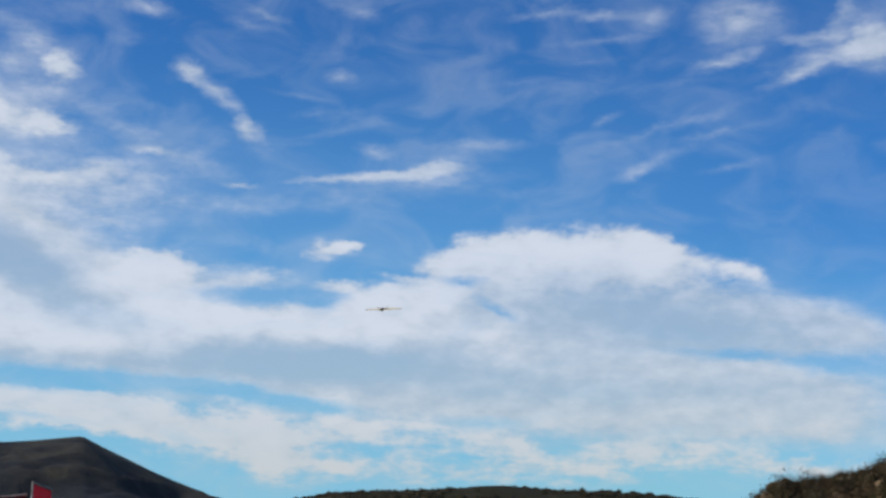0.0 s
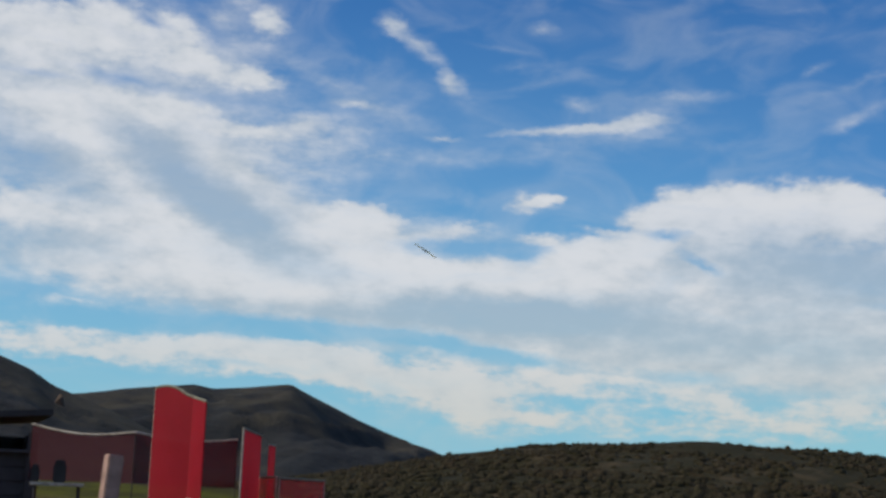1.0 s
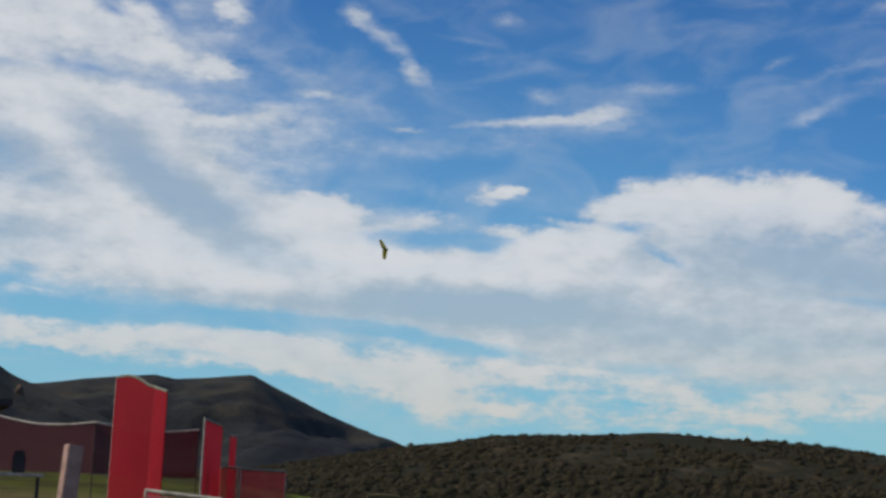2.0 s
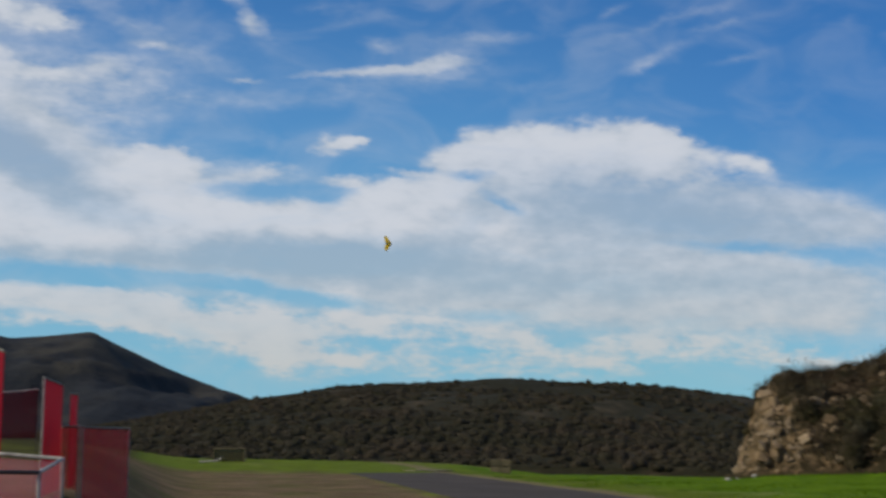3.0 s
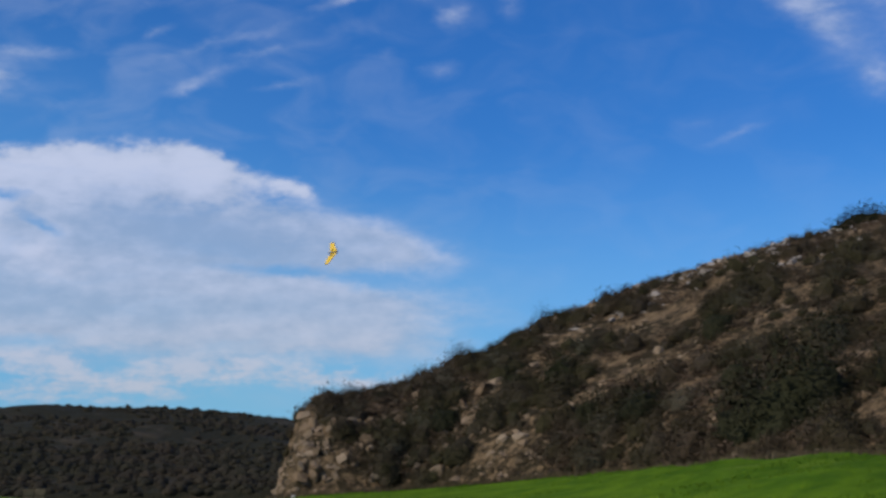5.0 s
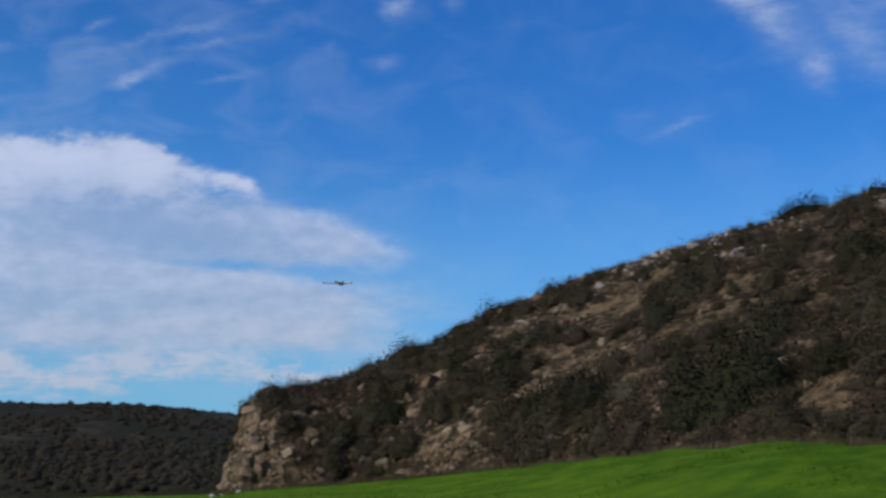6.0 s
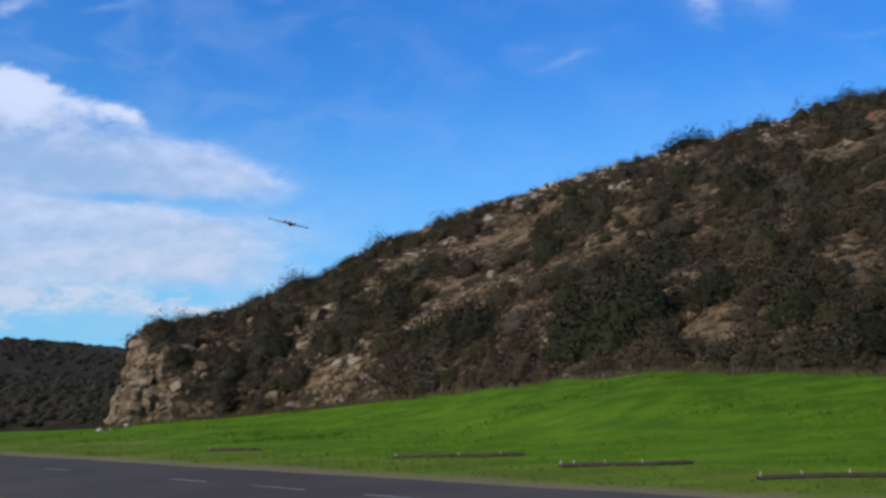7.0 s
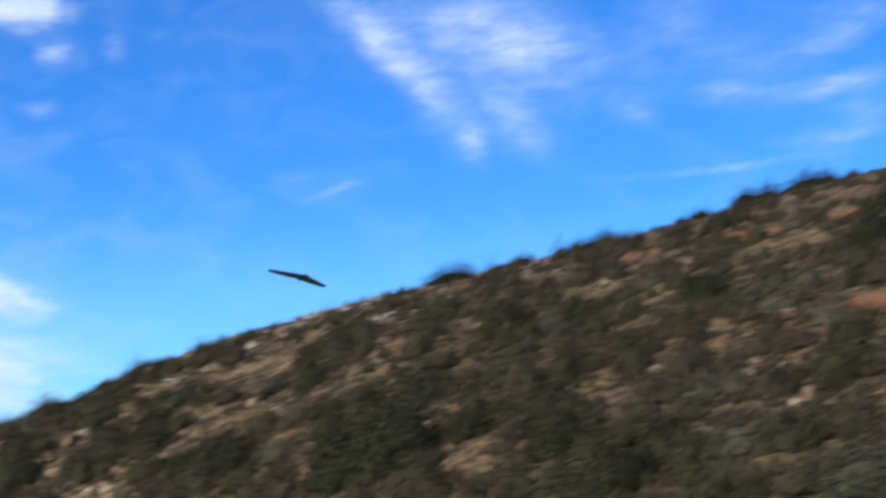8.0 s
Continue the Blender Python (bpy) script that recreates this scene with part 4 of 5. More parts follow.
def plant_hill():
    rng = random.Random(5)
    shrubs, rocks, low = [], [], []
    tries = 0
    while len(shrubs) < 1900 and tries < 14000:
        tries += 1
        x, y, az, d, s = on_hill(rng)
        dens = 0.41 + 1.4 * fbm(x, y, 4.5, 3, 6.0) + 0.14 * float(smooth(20, 32, az)) + 0.25 * float(smooth(0.48, 0.2, s) * smooth(14, 20, az)) - 0.10 * (az < 8) + 0.16 * float(smooth(20, 15, az)) - 0.12 * float(smooth(36, 40, az))
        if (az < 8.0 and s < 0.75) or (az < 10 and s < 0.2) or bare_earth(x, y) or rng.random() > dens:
            continue
        size = rng.choice((0.4, 0.5, 0.6, 0.7, 0.9, 1.1, 1.4, 1.8)) * (0.8 if az < 12 else 1.0) * (0.45 if s > 0.84 and az < 30 else 0.7 if s > 0.9 else 1.0)
        shrubs.append((size, x, y, rng.randrange(6), rng.uniform(0, 360)))
    while len(rocks) < 1000:
        x, y, az, d, s = on_hill(rng)
        nose = math.exp(-((az - 8.5) / 4.0) ** 2)
        dens = 0.08 + 0.9 * nose * (s < 0.45) + 0.35 * (az < 8.4) - 0.12 * nose - 0.9 * fbm(x, y, 4.5, 3, 6.0) + 0.25 * (s > 0.8 and az < 30) + 0.2 * bare_earth(x, y)
        if az < 6.2 or rng.random() > dens:
            continue
        size = rng.choice((0.2, 0.3, 0.4, 0.5, 0.6, 0.8, 1.1)) * (0.9 if nose > 0.5 else 0.85)
        rocks.append((size, x, y, rng.randrange(5), rng.uniform(0, 360)))
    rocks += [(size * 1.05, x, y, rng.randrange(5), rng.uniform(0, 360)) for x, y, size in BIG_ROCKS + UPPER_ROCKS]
    tufts = [shrub_mesh("low_shrub", 120 + i, 74, SCRUB, 0.075, 0.5, 0, 0.6) for i in range(5)]
    while len(low) < 6300:
        x, y, az, d, s = on_hill(rng)
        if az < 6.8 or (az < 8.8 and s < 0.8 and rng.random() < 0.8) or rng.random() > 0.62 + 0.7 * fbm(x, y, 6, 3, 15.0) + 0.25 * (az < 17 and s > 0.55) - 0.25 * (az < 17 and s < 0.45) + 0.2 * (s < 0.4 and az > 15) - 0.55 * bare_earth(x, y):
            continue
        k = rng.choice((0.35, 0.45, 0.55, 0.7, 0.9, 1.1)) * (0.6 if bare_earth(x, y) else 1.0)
        low.append((tufts[rng.randrange(5)], pose(x, y, hill_z(x, y) - 0.05, 0, 0, rng.uniform(0, 360)) @ Matrix.Diagonal((k * 1.4, k * 1.4, k * 0.8, 1))))
    joined("low_scrub", "low dry scrub filling the gaps on the hillside", "brush", low, SCRUB)
    for spots, meshes, label in ((DARK_BUSHES, DARK_SHRUBS, "tall dark bush on the hillside"), (GREY_BUSHES, SAGE_SHRUBS, "rounded grey-green sage bush on the hillside")):
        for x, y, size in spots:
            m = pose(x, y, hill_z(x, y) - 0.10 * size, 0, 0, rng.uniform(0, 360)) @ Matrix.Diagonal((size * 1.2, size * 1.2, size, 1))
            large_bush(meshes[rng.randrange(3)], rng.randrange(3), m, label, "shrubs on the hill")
    shrubs.sort(reverse=True), rocks.sort(reverse=True)
    rest = []
    for i, (size, x, y, k, turn) in enumerate(shrubs):
        m = pose(x, y, hill_z(x, y) - 0.06 * size, 0, 0, turn) @ Matrix.Diagonal((size * 1.25, size * 1.25, size, 1))
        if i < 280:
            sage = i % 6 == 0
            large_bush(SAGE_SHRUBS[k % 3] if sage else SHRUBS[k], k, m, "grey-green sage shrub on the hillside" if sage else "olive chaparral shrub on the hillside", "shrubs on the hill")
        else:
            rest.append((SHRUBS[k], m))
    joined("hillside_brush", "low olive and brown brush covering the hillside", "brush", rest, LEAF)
    rest = []
    for i, (size, x, y, k, turn) in enumerate(rocks):
        m = pose(x, y, hill_z(x, y) - 0.08 * size, rng.uniform(-25, 25), rng.uniform(-25, 25), turn) @ Matrix.Diagonal((size, size, size * (1.35 if x < 0.26 * y else 1.0), 1))
        if i < 260:
            ob = new("boulder", ROCKS[k])
            ob.matrix_world = m
            tagged(ob, "tan weathered boulder set in the hillside", "rock", "boulders on the hill")
        else:
            rest.append((ROCKS[k], m))
    joined("hillside_stones", "small tan stones strewn on the hillside", "stones", rest, ROCK)


plant_hill()


def plant_crest():
    """Taller, thinner bushes that stand against the sky along the crest, and the dark clumps high up."""
    rng = random.Random(21)
    twiggy = [shrub_mesh("tall_shrub", 90 + i, 240, LEAF, 0.070, 0.70, 0, 0.7, 7) for i in range(3)]
    spots = [(rng.uniform(10.8, 17.5), rng.uniform(0.5, 1.0), True) for _ in range(40)]
    spots += [(7.7, 0.8, False), (8.5, 0.6, False), (28.0, 2.0, False), (28.6, 2.4, False), (29.1, 1.8, False), (31.4, 2.0, False), (34.2, 2.0, False), (34.7, 2.4, False),
              (40.2, 3.0, False), (40.9, 2.6, False), (42.3, 3.2, False), (43.0, 3.0, False), (38.3, 1.8, False), (16.8, 1.3, False), (17.1, 1.1, False)]
    for az, size, thin in spots:
        d = float(np.interp(az, CREST_AZ, CREST_D)) - rng.uniform(0.2, 2.0)
        x, y = polar(az, d)
        m = pose(x, y, hill_z(x, y) - (0.08 if thin else 0.22 * size), 0, 0, rng.uniform(0, 360)) @ Matrix.Diagonal((size * (0.7 if thin else 1.3), size * (0.7 if thin else 1.3), size * (1.0 if thin else 0.82), 1))
        large_bush(twiggy[rng.randrange(3)] if thin else DARK_SHRUBS[rng.randrange(3)], rng.randrange(3), m,
                   "thin twiggy shrub standing on the hill's crest" if thin else "large dark rounded shrub on the hill's crest", "shrubs on the crest")


plant_crest()


def strew_crest():
    """Small pale stones that catch the light along the upper slope."""
    rng = random.Random(33)
    items = []
    while len(items) < 260:
        az, s = rng.uniform(17, 33), rng.uniform(0.72, 1.0)
        b, c = float(np.interp(az, BASE_AZ, BASE_D)), float(np.interp(az, CREST_AZ, CREST_D))
        x, y = polar(az, b + (c - b) * s)
        if rng.random() > 0.25 + 1.2 * fbm(x, y, 7, 3, 11.0) + 0.5 * (s > 0.95):
            continue
        k = rng.choice((0.2, 0.25, 0.3, 0.4, 0.6))
        items.append((ROCKS[rng.randrange(5)], pose(x, y, hill_z(x, y) + 0.12 * k, 0, 0, rng.uniform(0, 360)) @ Matrix.Diagonal((k * 1.3, k, k, 1))))
    joined("crest_stones", "small pale stones along the upper slope", "stones", items, CREST_STONE)


CREST_STONE = plain("bleached_stone", (0.42, 0.36, 0.28), 0.9, 0, 0.35, 1.5)
strew_crest()


def far_shrub(name, seed, tall):
    """A bush of a few dozen sprays over one lumpy mass, for the distance."""
    rng = random.Random(seed)
    ball = bmesh.new()
    bmesh.ops.create_icosphere(ball, subdivisions=1, radius=1)
    verts = [(v.co.x * (k := rng.uniform(0.34, 0.48)), v.co.y * k, max(v.co.z, -0.2) * k * 2 * tall) for v in ball.verts]
    faces = [tuple(v.index for v in f.verts) for f in ball.faces]
    ball.free()
    for _ in range(32):
        d = Vector((rng.gauss(0, 1), rng.gauss(0, 1), abs(rng.gauss(0, 1)))).normalized()
        c = Vector((d.x * 0.45, d.y * 0.45, d.z * 0.9 * tall))
        u = (Vector((rng.gauss(0, 1), rng.gauss(0, 1), rng.gauss(0, 1))).cross(d).normalized() + d * 0.4).normalized()
        v = d.cross(u).normalized() * 0.06
        n = len(verts)
        verts += [c - v, c + v, c + u * rng.uniform(0.10, 0.22)]
        faces.append((n, n + 1, n + 2))
    return mesh_of(name, verts, faces, LEAF_FAR, False)


def plant_ridge():
    rng = random.Random(9)
    low = [far_shrub("far_shrub", 70 + i, (0.7, 0.9, 0.6)[i]) for i in range(3)]
    items = []
    for _ in range(16500):
        az, s = rng.uniform(-22, 9), rng.random()
        d = 142 + 190 * s
        x, y = polar(az, d)
        if s > 0.2 and rng.random() > 0.58 + 1.5 * fbm(x, y, 26, 4, 3.0):
            continue
        k = rng.choice((0.4, 0.5, 0.6, 0.8, 1.0, 1.2, 1.6))
        items.append((low[rng.randrange(3)], pose(x, y, ridge_z(x, y) - 0.1, 0, 0, rng.uniform(0, 360)) @ Matrix.Diagonal((k * 1.3, k * 1.3, k * 0.72, 1))))
    joined("ridge_brush", "dense dark chaparral brush covering the ridge", "brush", items, LEAF_FAR, True)


plant_ridge()

# ---- field ----
def spot(az, el, d):
    """A place d metres away in plan, in the direction given."""
    x, y = polar(az, d)
    return Vector((x, y, EYE[2] + d * math.tan(radians(el))))


def place_on_ground(ob, x, y, rz=0.0, sink=0.0):
    ob.matrix_world = pose(x, y, ground_z(x, y) - sink, 0, 0, rz)
    return ob


def straw_wattle(x0, y0, x1, y1, stakes):
    """A sagging straw-filled sleeve pinned to the ground by stakes."""
    thing = new("straw_wattle", None)
    thing.matrix_world = pose(x0, y0, ground_z(x0, y0))
    tagged(thing, "dark straw erosion wattle pinned to the grass with pale stakes", "erosion wattle", "wattles along the runway")
    bm = bmesh.new()
    n, rings = 22, []
    for i in range(n + 1):
        k = i / n
        x, y = x0 + (x1 - x0) * k, y0 + (y1 - y0) * k + 0.12 * math.sin(k * 7)
        z = ground_z(x, y) - ground_z(x0, y0)
        r = 0.046 * (1 + 0.12 * fbm(x * 3, y * 3, 1.0, 2)) * (0.6 if i in (0, n) else 1)
        rings.append([bm.verts.new((x - x0, y - y0 + r * math.cos(a), z + 0.036 + r * math.sin(a))) for a in np.linspace(0, 2 * math.pi, 9)[:-1]])
    for a, b in zip(rings, rings[1:]):
        for i in range(8):
            bm.faces.new((a[i], a[(i + 1) % 8], b[(i + 1) % 8], b[i]))
    bm.faces.new(rings[0]), bm.faces.new(rings[-1])
    bmesh.ops.recalc_face_normals(bm, faces=bm.faces)
    part("sleeve", bm, WATTLE, thing)
    for k, h in stakes:
        x, y = (x1 - x0) * k, (y1 - y0) * k + 0.12 * math.sin(k * 7)
        z = ground_z(x0 + x, y0 + y) - ground_z(x0, y0)
        bm = bmesh.new()
        box(bm, x, y, z + h / 2 - 0.05, 0.028, 0.028, h * 0.8 + 0.1, 0.004)
        part("stake", bm, STAKE, thing)


straw_wattle(7.7, 44.7, 9.0, 43.0, ((0.05, 0.14),))
straw_wattle(10.1, 33.6, 12.6, 31.4, ((0.03, 0.15), (0.5, 0.14), (0.8, 0.13)))
straw_wattle(11.4, 26.8, 13.5, 25.2, ((0.02, 0.17), (0.13, 0.15), (0.36, 0.15), (0.6, 0.15)))
straw_wattle(12.2, 20.8, 14.9, 18.7, ((0.02, 0.16), (0.22, 0.15), (0.42, 0.16), (0.75, 0.15)))


def scatter_field():
    """Tufts of longer grass and dead stalks on the bank and along the runway's edge."""
    rng = random.Random(31)
    tufts = []
    for i in range(4):
        verts, faces = [], []
        for _ in range(7):
            a, l = rng.uniform(0, 6.28), rng.uniform(0.5, 1.0)
            bx, by = rng.uniform(-0.3, 0.3), rng.uniform(-0.3, 0.3)
            n = len(verts)
            w = 0.06
            verts += [(bx - w * math.sin(a), by + w * math.cos(a), -0.1), (bx + w * math.sin(a), by - w * math.cos(a), -0.1), (bx + math.cos(a) * 0.35 * l, by + math.sin(a) * 0.35 * l, l)]
            faces.append((n, n + 1, n + 2))
        tufts.append(mesh_of("tuft", verts, faces, BLADES, False))
    items, dead = [], []
    while len(items) < 15000:
        az, d = rng.uniform(-4, 46), rng.uniform(16, 88)
        b = float(np.interp(az, BASE_AZ, BASE_D))
        x, y = polar(az, d)
        lane = x + 0.2275 * y
        if d > b + 1 or lane < 15.2:
            continue
        f = fbm(x, y, 5, 3, 9.0)
        if rng.random() > 0.45 + f:
            continue
        k = rng.uniform(0.04, 0.08) + 0.12 * max(f, 0) * (d > b * 0.6)
        m = pose(x, y, ground_z(x, y), 0, 0, rng.uniform(0, 360)) @ Matrix.Diagonal((k * 1.4, k * 1.4, k, 1))
        items.append((tufts[rng.randrange(4)], m))
    for _ in range(5200):
        az = rng.uniform(5.8, 46)
        b = float(np.interp(az, BASE_AZ, BASE_D))
        d = b + rng.gauss(-0.3, 1.0)
        x, y = polar(az, d)
        k = rng.uniform(0.10, 0.42)
        m = pose(x, y, max(ground_z(x, y), hill_z(x, y)), 0, 0, rng.uniform(0, 360)) @ Matrix.Diagonal((k, k, k, 1))
        dead.append((tufts[rng.randrange(4)], m))
    joined("grass_tufts", "tufts of longer green grass on the bank", "grass", items, BLADES)
    joined("dry_weeds", "dry brown weeds at the foot of the hill", "weeds", dead, DRY)


BLADES = leaf_material("grass_blades", (0.050, 0.104, 0.004), (0.105, 0.195, 0.005), (0.110, 0.175, 0.008))
DRY = leaf_material("dry_stalks", (0.07, 0.052, 0.025), (0.12, 0.088, 0.045), (0.15, 0.115, 0.065))
scatter_field()


def field_stone(x, y, size, k):
    ob = new("stone", ROCKS[k])
    ob.matrix_world = pose(x, y, ground_z(x, y) + 0.22 * size, 0, 0, 40 * k) @ Matrix.Diagonal((size, size, size, 1))
    ob.material_slots[0].link = "OBJECT"
    ob.material_slots[0].material = PALE
    tagged(ob, "whitish marker stone lying on the grass", "stone", "marker stones")


PALE = plain("pale_stone", (0.46, 0.43, 0.37), 0.85, 0, 0.3, 2)
field_stone(8.3, 80.5, 0.34, 0)
field_stone(9.9, 82.5, 0.32, 1)
field_stone(8.9, 81.8, 0.22, 2)


def straw_bale(x, y, w, d, h, rz):
    thing = place_on_ground(new("straw_bale", None), x, y, rz, 0.05)
    tagged(thing, "pale brown straw bale stack at the field's far edge", "straw bale")
    rows = max(1, round(h / 0.5))
    for i in range(rows):
        for j in range(2):
            bm = bmesh.new()
            box(bm, (j - 0.5) * w / 2, 0, (i + 0.5) * h / rows, w / 2 - 0.02, d, h / rows - 0.02, 0.06)
            bmesh.ops.subdivide_edges(bm, edges=bm.edges[:], cuts=1)
            for v in bm.verts:
                v.co += Vector((fbm(v.co.x, v.co.z, 0.4, 2, 1 + i), fbm(v.co.y, v.co.z, 0.4, 2, 5 + j), 0)) * 0.04
            part("bale", bm, STRAW, thing)


straw_bale(*polar(-2.63, 122), 1.7, 1.0, 1.15, 3)


def netted_frame(x, y, w, d, h, rz):
    thing = place_on_ground(new("netted_frame", None), x, y, rz, 0.02)
    tagged(thing, "low brown netted frame with pale tubes", "frame")
    for cx in (-w / 2, w / 2):
        for cy in (-d / 2, d / 2):
            bm = bmesh.new()
            rod(bm, (cx, cy, 0), (cx, cy, h), 0.04)
            part("post", bm, STRAW, thing)
    for a, b in (((-w / 2, -d / 2), (w / 2, -d / 2)), ((-w / 2, d / 2), (w / 2, d / 2)), ((-w / 2, -d / 2), (-w / 2, d / 2)), ((w / 2, -d / 2), (w / 2, d / 2))):
        bm = bmesh.new()
        rod(bm, (*a, h), (*b, h), 0.05)
        part("top_rail", bm, STRAW, thing)
        bm = bmesh.new()
        dx, dy = abs(a[0] - b[0]), abs(a[1] - b[1])
        box(bm, (a[0] + b[0]) / 2, (a[1] + b[1]) / 2, h / 2, max(dx - 0.1, 0.012), max(dy - 0.1, 0.012), h - 0.06)
        part("netting", bm, BROWN_NET, thing)


BROWN_NET = net_material("brown_net", (0.22, 0.17, 0.075), 0.50, 40)
netted_frame(*polar(-12.9, 122), 2.5, 1.6, 1.05, 12)


def white_pipe(a, b, r):
    thing = new("white_pipe", None)
    thing.matrix_world = pose(*a)
    tagged(thing, "white pipe lying low on the grass before the frame", "pipe")
    bm = bmesh.new()
    rod(bm, (0, 0, 0), Vector(b) - Vector(a), r)
    part("tube", bm, TUBE, thing)
    bm = bmesh.new()
    rod(bm, Vector(b) - Vector(a), Vector(b) - Vector(a) + Vector((0.3, 0, 0.28)), r)
    part("elbow", bm, TUBE, thing)


xa, ya = polar(-14.0, 118)
xb, yb = polar(-13.3, 118)
white_pipe((xa, ya, ground_z(xa, ya) + 0.06), (xb, yb, ground_z(xb, yb) + 0.16), 0.07)


TAN_DIRT = plain("pale_tan_dirt", (0.30, 0.25, 0.17), 0.95, 0, 0.45, 1.2)


# a patch of tan dirt, for which a thin box is added
def tan_patch(az0, az1, d):
    x0, y0 = polar(az0, d)
    x1, y1 = polar(az1, d + 9)
    bm = bmesh.new()
    box(bm, 0, 0, 0.03, math.hypot(x1 - x0, y1 - y0) * 0.5, 1.1, 0.06, 0.02)
    ob = part("dirt_patch", bm, TAN_DIRT)
    ob.matrix_world = pose((x0 + x1) / 2, (y0 + y1) / 2, ground_z((x0 + x1) / 2, (y0 + y1) / 2) - 0.01, 0, 0, 60)
    tagged(ob, "pale tan dirt patch in the grass, built as a thin box", "slab")


tan_patch(-5.9, -4.9, 100)


# ---- pits ----
def tube_between(name, a, b, r, mat, parent, label=""):
    return part(name, rod(bmesh.new(), a, b, r, 10), mat, parent, label)


def sheet_between(name, quad, mat, parent, label="", thick=0.012, arch=0.0):
    """A stretched sheet with some slack, from its lower left corner round to its upper left."""
    a, b, c, d = (Vector(q) for q in quad)
    bm = bmesh.new()
    nx, nz, grid = 8, 12, []
    side = (b - a).cross(Vector((0, 0, 1))).normalized()
    for j in range(nz + 1):
        row = []
        for i in range(nx + 1):
            u, v = i / nx, j / nz
            p = (a.lerp(b, u)).lerp(d.lerp(c, u), v)
            p += side * 0.015 * math.sin(3.14 * u) * math.sin(3.14 * v) * (1 + 0.6 * fbm(p.x * 3, p.z * 3, 1, 2))
            p.z += arch * math.sin(3.14 * min(u * 1.15, 1)) * v
            row.append(bm.verts.new(p))
        grid.append(row)
    for j in range(nz):
        for i in range(nx):
            bm.faces.new((grid[j][i], grid[j][i + 1], grid[j + 1][i + 1], grid[j + 1][i]))
    ext = bmesh.ops.extrude_face_region(bm, geom=bm.faces[:])
    bmesh.ops.translate(bm, verts=[v for v in ext["geom"] if isinstance(v, bmesh.types.BMVert)], vec=side * thick)
    bmesh.ops.recalc_face_normals(bm, faces=bm.faces)
    return part(name, bm, mat, parent, label)


def red_screen(corners, mat, label, arch=0.0, low=0.05, posts=(True, True), post_mat=None):
    """A mesh screen on tubes: corners are (azimuth, elevation of the top, distance) from one post to the next."""
    first = spot(*corners[0])
    base = Vector((first.x, first.y, ground_z(first.x, first.y)))
    thing = new("mesh_screen", None)
    thing.matrix_world = Matrix.Translation(base)
    tagged(thing, label, "screen", "screens of the pits")
    tops = [spot(*c) - base for c in corners]
    feet = []
    for t in tops:
        feet.append(Vector((t.x, t.y, ground_z(t.x + base.x, t.y + base.y) - base.z)))
    for i, (t, f) in enumerate(zip(tops, feet)):
        if posts[min(i, len(posts) - 1)]:
            tube_between("post", f - Vector((0, 0, 0.1)), t + Vector((0, 0, 0.03)), 0.012, post_mat or TUBE, thing)
    for i in range(len(tops) - 1):
        lift = Vector((0, 0, low))
        sheet_between("mesh_panel", (feet[i] + lift, feet[i + 1] + lift, tops[i + 1], tops[i]), mat, thing, "", 0.012, arch if i == 0 else 0)
        pts = [tops[i].lerp(tops[i + 1], k / 6) + Vector((0, 0, (arch * math.sin(3.14 * min(k / 6 * 1.15, 1)) if i == 0 else 0) + 0.01)) for k in range(7)]
        bm = bmesh.new()
        for p, q in zip(pts, pts[1:]):
            rod(bm, p, q, 0.018, 8)
        part("top_rail", bm, OLD_TUBE, thing, "weathered grey-green tube")
    return thing


red_screen(((-23.11, 3.78, 17.9), (-21.69, 3.50, 17.5), (-21.20, 3.36, 17.2)), RED, "tall red mesh screen with an arched tube top", 0.06, 0.05, (True, True, False))
red_screen(((-19.76, 2.42, 19.5), (-19.10, 2.18, 22.5)), RED, "tall red mesh screen seen nearly edge on", 0.0, 0.05, (True, False))
red_screen(((-18.78, 1.86, 24.0), (-18.55, 1.82, 26.5)), RED, "narrow red mesh screen behind the gate", 0.0, posts=(False,))
red_screen(((-19.12, 0.62, 22.6), (-18.42, 0.64, 22.0)), RED_THIN, "low red mesh screen beside the gate post", 0.0, 0.12)
red_screen(((-18.30, 0.62, 21.8), (-16.62, 0.58, 22.2)), RED_THIN, "low see-through red mesh gate on tube posts", 0.0, 0.06)


def timber_post(az, el, d, w):
    p = spot(az, el, d)
    g = ground_z(p.x, p.y)
    bm = bmesh.new()
    box(bm, 0, 0, (p.z - g) / 2 - 0.1, w, w * 0.8, p.z - g + 0.2, 0.012)
    ob = part("timber_post", bm, WOOD)
    ob.matrix_world = pose(p.x, p.y, g, 0, 4, -az + 24)
    tagged(ob, "stout pale weathered timber post in the grass", "post")


timber_post(-24.70, 1.26, 17.0, 0.18)


